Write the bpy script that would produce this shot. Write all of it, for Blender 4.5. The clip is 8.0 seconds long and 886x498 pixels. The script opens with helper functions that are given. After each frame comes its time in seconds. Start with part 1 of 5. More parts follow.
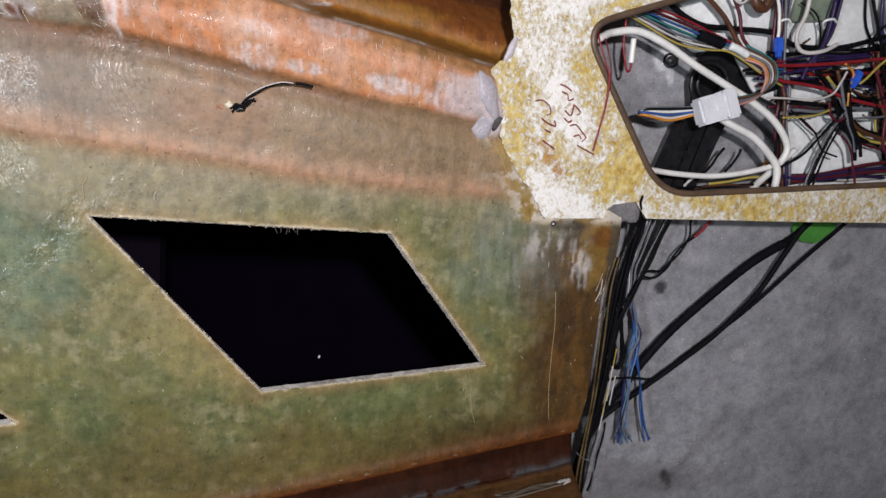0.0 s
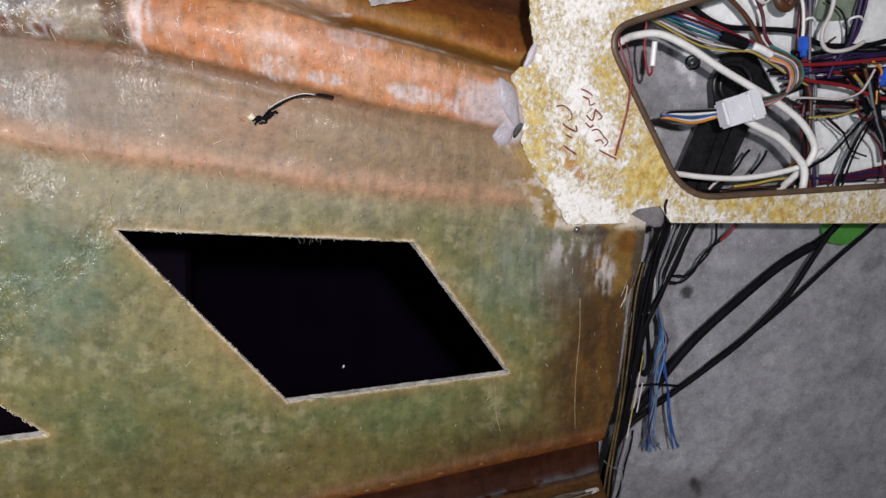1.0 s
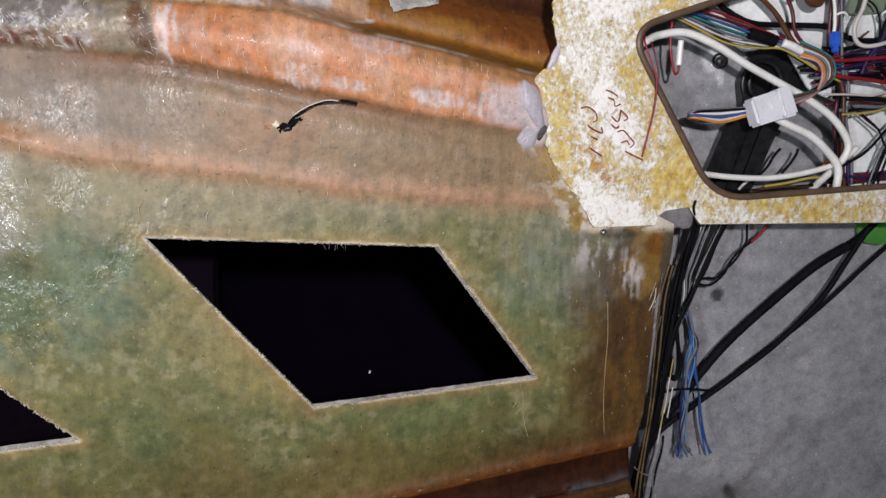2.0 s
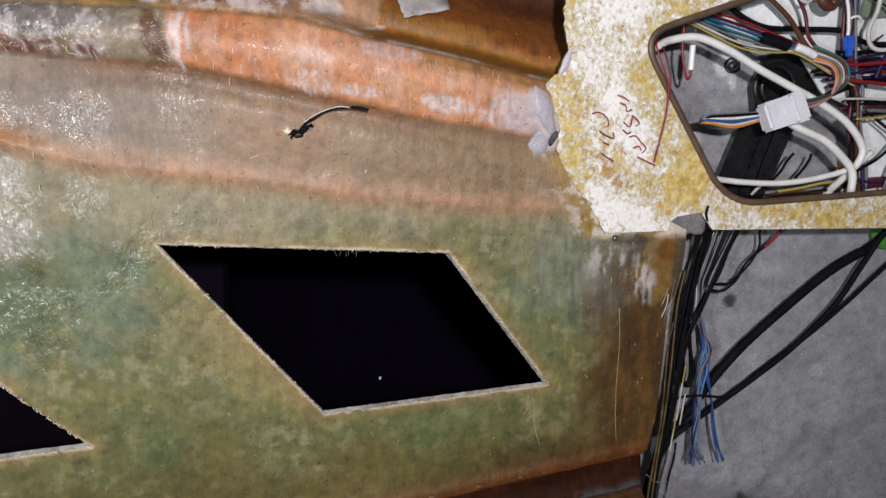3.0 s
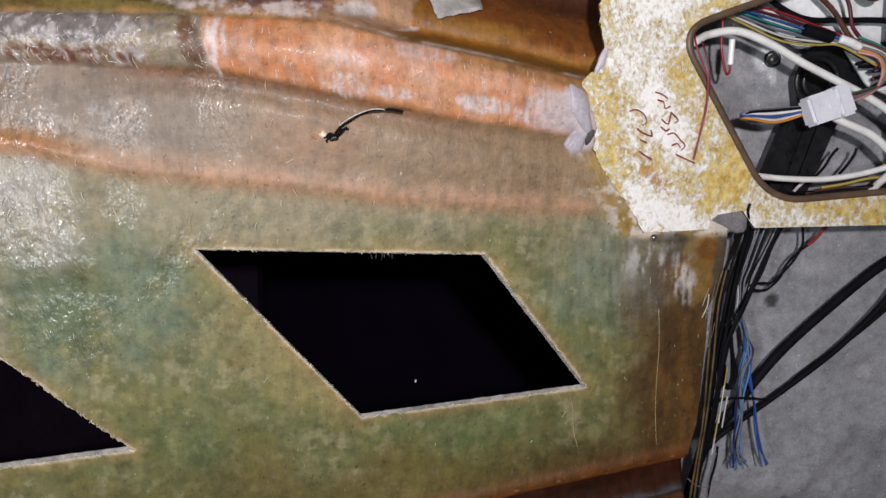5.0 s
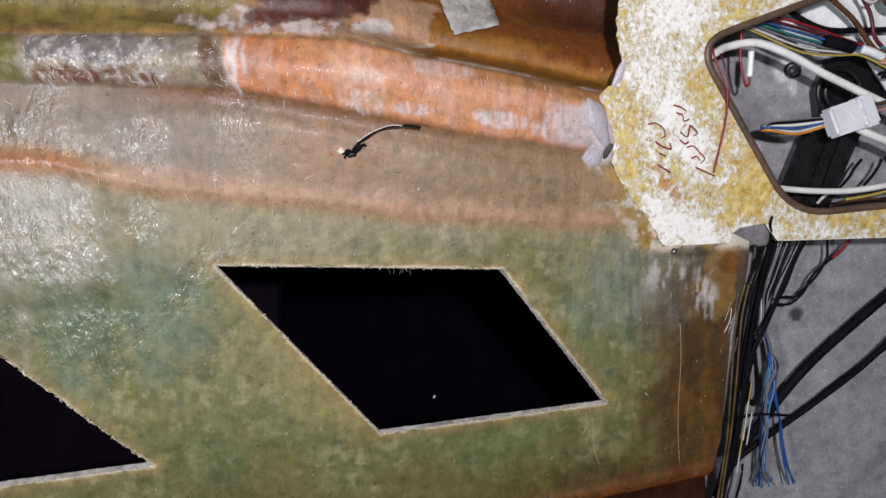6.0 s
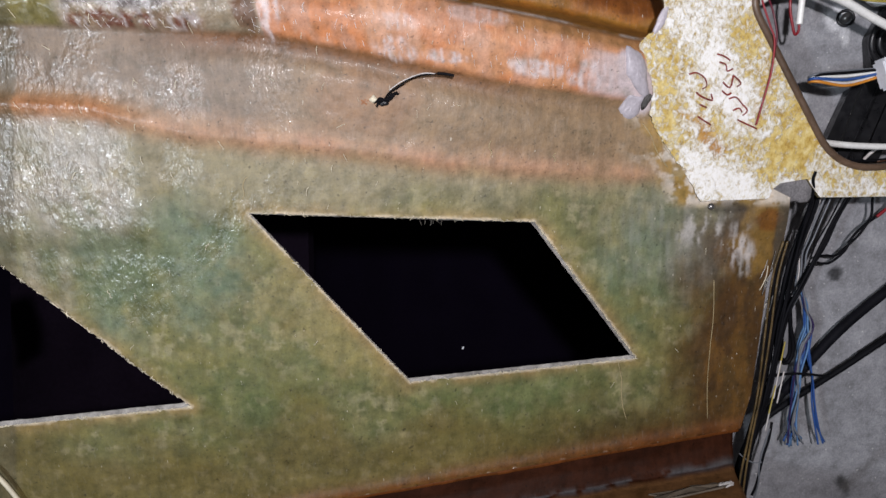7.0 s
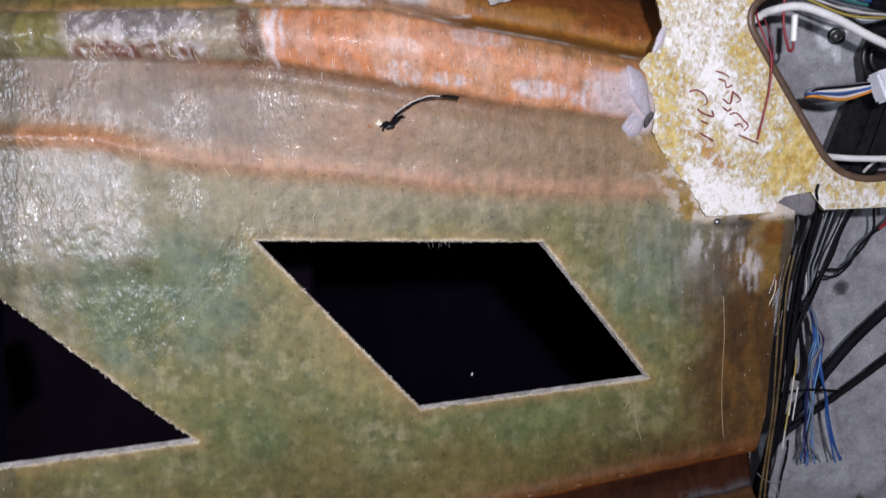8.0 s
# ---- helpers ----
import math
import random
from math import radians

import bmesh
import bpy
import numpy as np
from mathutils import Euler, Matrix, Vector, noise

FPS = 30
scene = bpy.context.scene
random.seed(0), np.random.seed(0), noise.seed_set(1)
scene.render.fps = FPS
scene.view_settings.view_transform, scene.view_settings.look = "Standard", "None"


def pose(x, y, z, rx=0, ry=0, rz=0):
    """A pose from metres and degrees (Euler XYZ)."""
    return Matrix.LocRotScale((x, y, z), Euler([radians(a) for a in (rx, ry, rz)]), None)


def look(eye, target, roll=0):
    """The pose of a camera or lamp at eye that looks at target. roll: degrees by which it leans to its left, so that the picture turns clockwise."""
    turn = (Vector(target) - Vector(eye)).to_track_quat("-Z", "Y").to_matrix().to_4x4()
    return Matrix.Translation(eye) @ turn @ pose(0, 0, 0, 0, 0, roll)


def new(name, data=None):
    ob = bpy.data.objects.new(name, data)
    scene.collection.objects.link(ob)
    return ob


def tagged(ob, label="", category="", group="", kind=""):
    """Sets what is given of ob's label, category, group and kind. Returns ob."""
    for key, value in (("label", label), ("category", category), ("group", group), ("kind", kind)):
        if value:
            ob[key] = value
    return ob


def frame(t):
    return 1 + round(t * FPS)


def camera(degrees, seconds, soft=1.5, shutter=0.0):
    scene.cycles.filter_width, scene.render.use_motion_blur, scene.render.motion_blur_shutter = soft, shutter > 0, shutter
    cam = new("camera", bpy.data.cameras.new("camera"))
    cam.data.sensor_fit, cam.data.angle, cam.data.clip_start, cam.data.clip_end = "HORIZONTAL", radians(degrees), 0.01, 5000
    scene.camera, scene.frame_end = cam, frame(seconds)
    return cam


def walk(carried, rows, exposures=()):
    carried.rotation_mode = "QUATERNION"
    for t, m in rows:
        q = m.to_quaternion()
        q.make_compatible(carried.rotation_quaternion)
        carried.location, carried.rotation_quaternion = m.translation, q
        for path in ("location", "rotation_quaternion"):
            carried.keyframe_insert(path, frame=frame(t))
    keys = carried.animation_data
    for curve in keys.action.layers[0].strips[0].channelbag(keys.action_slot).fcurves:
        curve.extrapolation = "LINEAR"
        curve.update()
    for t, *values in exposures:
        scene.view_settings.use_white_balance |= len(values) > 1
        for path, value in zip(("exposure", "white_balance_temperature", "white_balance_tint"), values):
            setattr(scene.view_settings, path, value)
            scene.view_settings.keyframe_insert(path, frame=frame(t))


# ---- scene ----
cam = camera(68.6, 8.0, shutter=0.5)
PATH = [
    (0, (0.018, -0.028, 1.215), (-0.019, 1.972, 1.227), 0.1),
    (0.5, (0.02, -0.027, 1.212), (-0.055, 1.971, 1.25), -0.7),
    (1, (0.016, -0.026, 1.215), (-0.085, 1.971, 1.252), -0.8),
    (1.5, (0.016, -0.024, 1.214), (-0.131, 1.97, 1.258), -1.2),
    (3, (0.012, -0.021, 1.218), (-0.188, 1.968, 1.282), -1.4),
    (3.5, (0.01, -0.02, 1.218), (-0.213, 1.967, 1.285), -1.6),
    (4, (0.007, -0.019, 1.219), (-0.244, 1.965, 1.28), -1.6),
    (4.5, (0.004, -0.018, 1.217), (-0.256, 1.964, 1.276), -1.6),
    (5.8, (-0.003, -0.016, 1.222), (-0.326, 1.954, 1.333), -2.3),
    (6, (0.001, -0.016, 1.22), (-0.331, 1.952, 1.336), -2.2),
    (6.2, (0.0015, -0.016, 1.2205), (-0.343, 1.95, 1.327), -2.2),
    (6.5, (0.004, -0.014, 1.228), (-0.419, 1.94, 1.273), -2.1),
    (6.8, (0.0, -0.014, 1.217), (-0.418, 1.94, 1.216), -1.4),
    (7, (-0.001, -0.014, 1.214), (-0.427, 1.94, 1.201), -1.2),
    (7.5, (-0.001, -0.015, 1.21), (-0.44, 1.937, 1.199), -1.6),
    (8, (-0.021, -0.013, 1.197), (-0.413, 1.945, 1.305), -2.9),
]
walk(cam, [(t, look(eye, target, roll)) for t, eye, target, roll in PATH], [(0, 0.0, 6500, 10), (5, 0.0, 6500, 10), (6, 0.02, 6380, 10), (7.6, 0.02, 6350, 10), (8, 0.04, 6050, 15)])

# ---- light ----
world = bpy.data.worlds.new("world")
scene.world = world
world.use_nodes = True
bg = world.node_tree.nodes["Background"]
bg.inputs[0].default_value = (0.75, 0.85, 1.0, 1)
bg.inputs[1].default_value = 0.10


def lamp(name, kind, at, energy, color, size, target=None):
    data = bpy.data.lights.new(name, kind)
    data.energy, data.color = energy, color
    if kind == "AREA":
        data.size = size
    else:
        data.shadow_soft_size = size
    ob = new(name, data)
    ob.matrix_world = look(at, target) if target else Matrix.Translation(at)
    return ob


lamp("torch_light", "POINT", (0.13, -0.32, 1.28), 35.5, (1.0, 0.955, 0.98), 0.022)
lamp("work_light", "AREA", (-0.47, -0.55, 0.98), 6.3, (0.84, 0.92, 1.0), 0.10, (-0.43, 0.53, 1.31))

# ---- materials ----


def material(name):
    m = bpy.data.materials.new(name)
    m.use_nodes = True
    return m, m.node_tree.nodes, m.node_tree.links, m.node_tree.nodes["Principled BSDF"]


def coords(n, l, stretch=(1, 1, 1), turn=(0, 0, 0)):
    tc = n.new("ShaderNodeTexCoord")
    mp = n.new("ShaderNodeMapping")
    mp.inputs["Scale"].default_value = stretch
    mp.inputs["Rotation"].default_value = turn
    l.new(tc.outputs["Object"], mp.inputs["Vector"])
    return mp.outputs["Vector"]


def noise_node(n, l, vec, scale, detail=4.0, rough=0.55, distort=0.0):
    t = n.new("ShaderNodeTexNoise")
    t.inputs["Scale"].default_value = scale
    t.inputs["Detail"].default_value = detail
    t.inputs["Roughness"].default_value = rough
    t.inputs["Distortion"].default_value = distort
    l.new(vec, t.inputs["Vector"])
    return t.outputs["Fac"]


def ramp(n, l, fac, stops):
    r = n.new("ShaderNodeValToRGB")
    while len(r.color_ramp.elements) < len(stops):
        r.color_ramp.elements.new(0.5)
    for e, (p, c) in zip(r.color_ramp.elements, stops):
        e.position, e.color = p, (*c, 1) if len(c) == 3 else c
    l.new(fac, r.inputs["Fac"])
    return r.outputs["Color"]


def mix(n, l, kind, fac, a, b):
    m = n.new("ShaderNodeMix")
    m.data_type, m.blend_type = "RGBA", kind
    for sock, val in ((m.inputs["Factor"], fac), (m.inputs[6], a), (m.inputs[7], b)):
        if isinstance(val, (int, float)):
            sock.default_value = val
        elif isinstance(val, tuple):
            sock.default_value = (*val, 1)
        else:
            l.new(val, sock)
    return m.outputs[2]


def bump(n, l, height, strength, distance, under=None):
    b = n.new("ShaderNodeBump")
    b.inputs["Strength"].default_value = strength
    b.inputs["Distance"].default_value = distance
    l.new(height, b.inputs["Height"])
    if under:
        l.new(under, b.inputs["Normal"])
    return b.outputs["Normal"]


def grey(v):
    return (v, v, v)


def plain(name, color, rough=0.5, metal=0.0, vary=0.25, scale=90.0, relief=0.3, distance=0.0006):
    """A surface of one paint with stains at two scales and a fine relief."""
    m, n, l, b = material(name)
    v = coords(n, l)
    coarse = ramp(n, l, noise_node(n, l, v, scale * 0.25, 3), [(0.3, grey(1 - vary)), (0.7, grey(1 + vary * 0.5))])
    fine = ramp(n, l, noise_node(n, l, v, scale * 4, 3), [(0.3, grey(1 - vary * 0.6)), (0.7, grey(1 + vary * 0.4))])
    l.new(mix(n, l, "MULTIPLY", 1.0, mix(n, l, "MULTIPLY", 1.0, color, coarse), fine), b.inputs["Base Color"])
    l.new(ramp(n, l, noise_node(n, l, v, scale, 3), [(0.3, grey(max(rough - 0.12, 0.05))), (0.7, grey(min(rough + 0.15, 1)))]), b.inputs["Roughness"])
    b.inputs["Metallic"].default_value = metal
    l.new(bump(n, l, noise_node(n, l, v, scale * 3, 4), relief, distance), b.inputs["Normal"])
    return m


def laminate_material(name, flecked):
    """Bare glass-fibre laminate: resin stained in patches, chopped strands in the surface, glossy."""
    m, n, l, b = material(name)
    col = n.new("ShaderNodeVertexColor")
    col.layer_name = "stain"
    v = coords(n, l)
    grain = ramp(n, l, noise_node(n, l, v, 420, 3, 0.7), [(0.25, grey(0.86)), (0.5, grey(1.0)), (0.8, grey(1.10))])
    mottle = ramp(n, l, noise_node(n, l, v, 75, 5, 0.65), [(0.25, (0.64, 0.67, 0.60)), (0.48, grey(0.99)), (0.76, (1.30, 1.28, 1.22))])
    strands_a = noise_node(n, l, coords(n, l, (1, 1, 0.16), (0, 0.25, 0)), 420, 2, 0.5, 0.4)
    strands_b = noise_node(n, l, coords(n, l, (0.2, 1, 1), (0, 0.5, 0)), 380, 2, 0.5, 0.4)
    pale = ramp(n, l, strands_a, [(0.60, grey(0.0)), (0.74, grey(0.40))])
    c = mix(n, l, "MULTIPLY", 1.0, mix(n, l, "MULTIPLY", 1.0, col.outputs["Color"], mottle), grain)
    c = mix(n, l, "SCREEN", 0.07 if flecked else 0.0, c, pale)
    drag = noise_node(n, l, coords(n, l, (1, 1, 0.10), (0, 0.06, 0)), 130, 4, 0.6)
    c = mix(n, l, "MULTIPLY", 1.0, c, ramp(n, l, drag, [(0.28, (0.84, 0.83, 0.82)), (0.5, grey(1.0)), (0.75, (1.16, 1.15, 1.15))]))
    # small upright glints on the laminate, put into the colour as pale spots
    glints = noise_node(n, l, coords(n, l, (1, 1, 0.30), (0, 0.15, 0)), 330, 2, 0.45)
    c = mix(n, l, "MIX", ramp(n, l, glints, [(0.735, grey(0.0)), (0.79, grey(flecked))]), c, (0.62, 0.56, 0.46))
    pits = noise_node(n, l, v, 210, 3, 0.6)
    c = mix(n, l, "MULTIPLY", 1.0, c, ramp(n, l, pits, [(0.24, grey(0.42)), (0.36, grey(1.0)), (0.9, grey(1.0))]))
    grime = noise_node(n, l, v, 24, 6, 0.7)
    c = mix(n, l, "MULTIPLY", 1.0, c, ramp(n, l, grime, [(0.30, (0.74, 0.73, 0.68)), (0.47, grey(1.0)), (0.75, (1.13, 1.12, 1.09))]))
    specks = ramp(n, l, noise_node(n, l, v, 160, 2, 0.4), [(0.70, grey(1.0)), (0.78, grey(0.55))])
    l.new(mix(n, l, "MULTIPLY", 1.0, c, specks), b.inputs["Base Color"])
    # alpha holds how wet and rough the resin was left: glossy and lumpy, or rubbed dull
    wet = col.outputs["Alpha"]

    def scaled(value, factor, offset):
        k = n.new("ShaderNodeMath")
        k.operation = "MULTIPLY_ADD"
        l.new(value, k.inputs[0])
        k.inputs[1].default_value, k.inputs[2].default_value = factor, offset
        return k.outputs[0]

    def times(a, c):
        k = n.new("ShaderNodeMath")
        k.operation = "MULTIPLY"
        l.new(a, k.inputs[0])
        l.new(c, k.inputs[1])
        return k.outputs[0]

    patchy = noise_node(n, l, v, 32, 5, 0.65)
    rough = scaled(wet, -0.30, 0.55)
    l.new(rough, b.inputs["Roughness"])
    b.inputs["Specular IOR Level"].default_value = 0.5
    l.new(times(scaled(wet, 0.75, -0.05), scaled(patchy, 2.6, -0.75)), b.inputs["Coat Weight"])
    b.inputs["Coat Roughness"].default_value = 0.10
    n1 = bump(n, l, noise_node(n, l, v, 60, 3, 0.5), 0.28, 0.0022)
    lumps = noise_node(n, l, coords(n, l, (1, 1, 0.55), (0, 0.5, 0)), 190, 3, 0.55, 0.25)
    nodes = []
    for height, amount, depth in ((lumps, 0.95, 0.0019), (strands_a, 0.14, 0.0010), (strands_b, 0.10, 0.0010)):
        nb = n.new("ShaderNodeBump")
        nb.inputs["Distance"].default_value = depth
        l.new(scaled(wet, amount, 0.10), nb.inputs["Strength"])
        l.new(height, nb.inputs["Height"])
        l.new(nodes[-1] if nodes else n1, nb.inputs["Normal"])
        nodes.append(nb.outputs["Normal"])
    l.new(nodes[-1], b.inputs["Normal"])
    l.new(nodes[-1], b.inputs["Coat Normal"])
    return m


def board_material():
    """Ochre board under flaking white paint; the colour layer says where more paint is left."""
    m, n, l, b = material("flaking_board")
    v = coords(n, l)
    slant = coords(n, l, (1, 1, 0.82), (0, 0.75, 0))
    col = n.new("ShaderNodeVertexColor")
    col.layer_name = "stain"
    parts = n.new("ShaderNodeSeparateColor")
    l.new(col.outputs["Color"], parts.inputs[0])
    mid = noise_node(n, l, slant, 70, 5, 0.65, 0.6)
    small = noise_node(n, l, slant, 210, 5, 0.72, 0.5)
    total = None
    for src, k in ((noise_node(n, l, v, 13, 3, 0.6), 0.45), (parts.outputs[0], 0.34), (mid, 0.72), (small, 1.05)):
        add = n.new("ShaderNodeMath")
        add.operation = "MULTIPLY_ADD"
        l.new(src, add.inputs[0])
        add.inputs[1].default_value = k
        if total:
            l.new(total, add.inputs[2])
        else:
            add.inputs[2].default_value = 0.0
        total = add.outputs[0]
    half = n.new("ShaderNodeMath")
    half.operation = "MULTIPLY"
    half.inputs[1].default_value = 0.5
    l.new(total, half.inputs[0])
    ochre = ramp(n, l, noise_node(n, l, slant, 120, 6, 0.7), [(0.28, (0.30, 0.16, 0.022)), (0.43, (0.53, 0.36, 0.085)), (0.56, (0.68, 0.53, 0.20)), (0.72, (0.80, 0.70, 0.42))])
    rust = n.new("ShaderNodeMix")
    rust.data_type = "RGBA"
    l.new(parts.outputs[1], rust.inputs["Factor"])
    l.new(ochre, rust.inputs[6])
    rust.inputs[7].default_value = (0.42, 0.17, 0.03, 1)
    white = ramp(n, l, noise_node(n, l, slant, 240, 4, 0.7), [(0.28, (0.66, 0.60, 0.46)), (0.5, (0.88, 0.86, 0.82)), (0.7, (0.93, 0.92, 0.91))])
    fac = ramp(n, l, half.outputs[0], [(0.580, grey(0.0)), (0.635, grey(0.55)), (0.695, grey(1.0))])
    l.new(mix(n, l, "MIX", fac, rust.outputs[2], white), b.inputs["Base Color"])
    l.new(ramp(n, l, fac, [(0.0, grey(0.58)), (1.0, grey(0.38))]), b.inputs["Roughness"])
    n1 = bump(n, l, fac, 0.6, 0.0010)
    l.new(bump(n, l, small, 0.6, 0.0012, n1), b.inputs["Normal"])
    return m


def felt_material():
    """Grey needle-felt lining with stains."""
    m, n, l, b = material("grey_felt")
    v = coords(n, l)
    base = ramp(n, l, noise_node(n, l, v, 16, 4, 0.6), [(0.3, (0.255, 0.255, 0.272)), (0.7, (0.385, 0.385, 0.41))])
    fibre = ramp(n, l, noise_node(n, l, v, 330, 4, 0.75), [(0.25, grey(0.70)), (0.55, grey(1.0)), (0.8, grey(1.28))])
    blot = ramp(n, l, noise_node(n, l, v, 60, 6, 0.72), [(0.28, (0.66, 0.66, 0.64)), (0.5, grey(1.0)), (0.75, (1.24, 1.23, 1.20))])
    lint = ramp(n, l, noise_node(n, l, v, 290, 1, 0.3), [(0.76, grey(0.0)), (0.80, grey(0.8))])
    c = mix(n, l, "MULTIPLY", 1.0, mix(n, l, "MULTIPLY", 1.0, base, fibre), blot)
    col = n.new("ShaderNodeVertexColor")
    col.layer_name = "stain"
    c = mix(n, l, "MIX", lint, c, (0.72, 0.71, 0.70))
    l.new(mix(n, l, "MULTIPLY", 1.0, c, col.outputs["Color"]), b.inputs["Base Color"])
    b.inputs["Roughness"].default_value = 0.9
    b.inputs["Specular IOR Level"].default_value = 0.15
    n1 = bump(n, l, noise_node(n, l, v, 420, 4, 0.7), 0.7, 0.0012)
    l.new(bump(n, l, noise_node(n, l, v, 14, 3), 0.5, 0.004, n1), b.inputs["Normal"])
    return m


LAMINATE, BOARD, FELT = laminate_material("fibreglass_laminate", 0.65), board_material(), felt_material()
# the step's shade is put into this copy of the laminate: little sheen
DULL_LAMINATE = laminate_material("shaded_step_laminate", 0.0)
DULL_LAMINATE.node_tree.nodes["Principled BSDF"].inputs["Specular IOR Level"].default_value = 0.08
CUT_EDGE = plain("cut_laminate_edge", (0.36, 0.335, 0.31), 0.7, 0, 0.6, 220, 0.8, 0.0015)
WHITE_STRAND = plain("white_glass_strand", (0.80, 0.76, 0.74), 0.3, 0, 0.15, 200)
RESIN_EDGE = plain("brown_resin_edge", (0.13, 0.085, 0.032), 0.35, 0, 0.6, 160, 0.8, 0.0015)
FUZZ = plain("loose_glass_strand", (0.75, 0.68, 0.52), 0.4, 0, 0.2, 200)
BOARD_EDGE = plain("raw_board_edge", (0.25, 0.19, 0.08), 0.7, 0, 0.5, 200, 0.6)
RIM = plain("brown_rubber_rim", (0.12, 0.075, 0.048), 0.42, 0, 0.35, 150)
# near-black colours stand in for the lack of light behind the openings
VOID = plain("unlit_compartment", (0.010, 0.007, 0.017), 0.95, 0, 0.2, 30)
INNER = plain("unlit_inner_panel", (0.0125, 0.0085, 0.016), 0.8, 0, 0.3, 30)
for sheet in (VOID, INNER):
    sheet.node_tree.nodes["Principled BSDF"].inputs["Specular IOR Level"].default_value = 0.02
CLOSING = plain("dull_room_paint", (0.22, 0.21, 0.20), 0.8, 0, 0.25, 6)
CONCRETE = plain("room_floor_concrete", (0.18, 0.175, 0.17), 0.85, 0, 0.3, 12)
BLACK = plain("black_cable_sheath", (0.007, 0.007, 0.009), 0.55, 0, 0.3, 160)
BLACK.node_tree.nodes["Principled BSDF"].inputs["Specular IOR Level"].default_value = 0.07
TAPE = plain("black_loom_tape", (0.008, 0.008, 0.011), 0.55, 0, 0.4, 220, 0.7, 0.001)
TAPE.node_tree.nodes["Principled BSDF"].inputs["Specular IOR Level"].default_value = 0.06
WHITE_SHEATH = plain("white_cable_sheath", (0.86, 0.85, 0.82), 0.35, 0, 0.14, 120)
WHITE_PLASTIC = plain("white_moulded_plastic", (0.74, 0.75, 0.80), 0.35, 0, 0.12, 90)
PLATE = plain("white_panel_paint", (0.88, 0.90, 0.90), 0.45, 0, 0.18, 40)
BLACK_PLASTIC = plain("black_moulded_plastic", (0.012, 0.012, 0.014), 0.35, 0, 0.3, 120)
GREEN = plain("green_plastic_film", (0.075, 0.27, 0.05), 0.4, 0, 0.25, 100)
BLUE_CLIP = plain("blue_crimp", (0.03, 0.12, 0.62), 0.35, 0, 0.2, 140)
NOTCH = plain("dirty_filler", (0.19, 0.18, 0.185), 0.7, 0, 0.5, 120, 0.9, 0.002)
PUTTY = plain("grey_filler_paste", (0.50, 0.46, 0.50), 0.4, 0, 0.25, 60, 0.4, 0.002)
PAPER = plain("pale_torn_mat", (0.62, 0.58, 0.55), 0.6, 0, 0.4, 240, 0.9, 0.002)
CREVICE = plain("crevice_grey", (0.16, 0.15, 0.145), 0.85, 0, 0.5, 220, 0.9, 0.003)
INK = plain("red_marker_ink", (0.26, 0.03, 0.018), 0.5, 0, 0.4, 300)
STEEL = plain("dull_steel", (0.35, 0.34, 0.33), 0.4, 0.9, 0.3, 120)
CARD = plain("brown_paper_card", (0.11, 0.085, 0.06), 0.75, 0, 0.3, 120)
WIRE = {
    name: plain(name + "_wire_sheath", c, 0.4, 0, 0.22, 160)
    for name, c in dict(
        red=(0.26, 0.014, 0.022), blue=(0.03, 0.09, 0.30), purple=(0.030, 0.016, 0.075), yellow=(0.46, 0.36, 0.08),
        orange=(0.62, 0.24, 0.03), teal=(0.03, 0.20, 0.20), pink=(0.52, 0.26, 0.22), brown=(0.10, 0.04, 0.02),
        steel_blue=(0.12, 0.23, 0.42), pale=(0.66, 0.62, 0.60), slate=(0.16, 0.17, 0.19), maroon=(0.10, 0.010, 0.022), green=(0.04, 0.16, 0.06),
    ).items()
}
WIRE["black"], WIRE["white"] = BLACK, WHITE_SHEATH

# ---- helpers of this scene ----


def link_mesh(name, verts, faces, mat, parent=None, label="", smooth=False):
    me = bpy.data.meshes.new(name)
    me.from_pydata([tuple(v) for v in verts], [], faces)
    me.materials.append(mat)
    if smooth:
        me.polygons.foreach_set("use_smooth", [True] * len(me.polygons))
    me.update()
    ob = new(name, me)
    if parent:
        ob.parent = parent
    if label:
        tagged(ob, label)
    return ob


def part(name, bm, mat, parent=None, label=""):
    bmesh.ops.recalc_face_normals(bm, faces=bm.faces)
    me = bpy.data.meshes.new(name)
    bm.to_mesh(me)
    bm.free()
    me.materials.append(mat)
    ob = new(name, me)
    if parent:
        ob.parent = parent
    if label:
        tagged(ob, label)
    return ob


def y_hull(x, z):
    return 0.7055 + 0.3406 * x - 0.2724 * (z - 1.2)


def y_board(x, z):
    return 0.7019 + 0.2725 * x - 0.2618 * (z - 1.2)


def on_board(x, z, d=0.0):
    return Vector((x, y_board(x, z) + d, z))


def on_hull(x, z, d=0.0):
    return Vector((x, y_hull(x, z) + relief(x, z) + d, z))


def lerp(xs, table):
    """A value along x through a short table of (x, value)."""
    return np.interp(xs, [a for a, _ in table], [b for _, b in table])


def smooth01(t):
    t = np.clip(t, 0, 1)
    return t * t * (3 - 2 * t)


LATTICE = np.random.RandomState(7).rand(257, 257)


def vnoise(x, z, scale, seed=0):
    """Smooth value noise with cells of 1/scale metres."""
    u, v = x * scale + 31.7 * seed + 90, z * scale + 17.3 * seed + 40
    i, j = np.floor(u).astype(int), np.floor(v).astype(int)
    fu, fv = smooth01(u - i), smooth01(v - j)
    g = lambda a, b: LATTICE[a % 257, b % 257]
    return (g(i, j) * (1 - fu) + g(i + 1, j) * fu) * (1 - fv) + (g(i, j + 1) * (1 - fu) + g(i + 1, j + 1) * fu) * fv


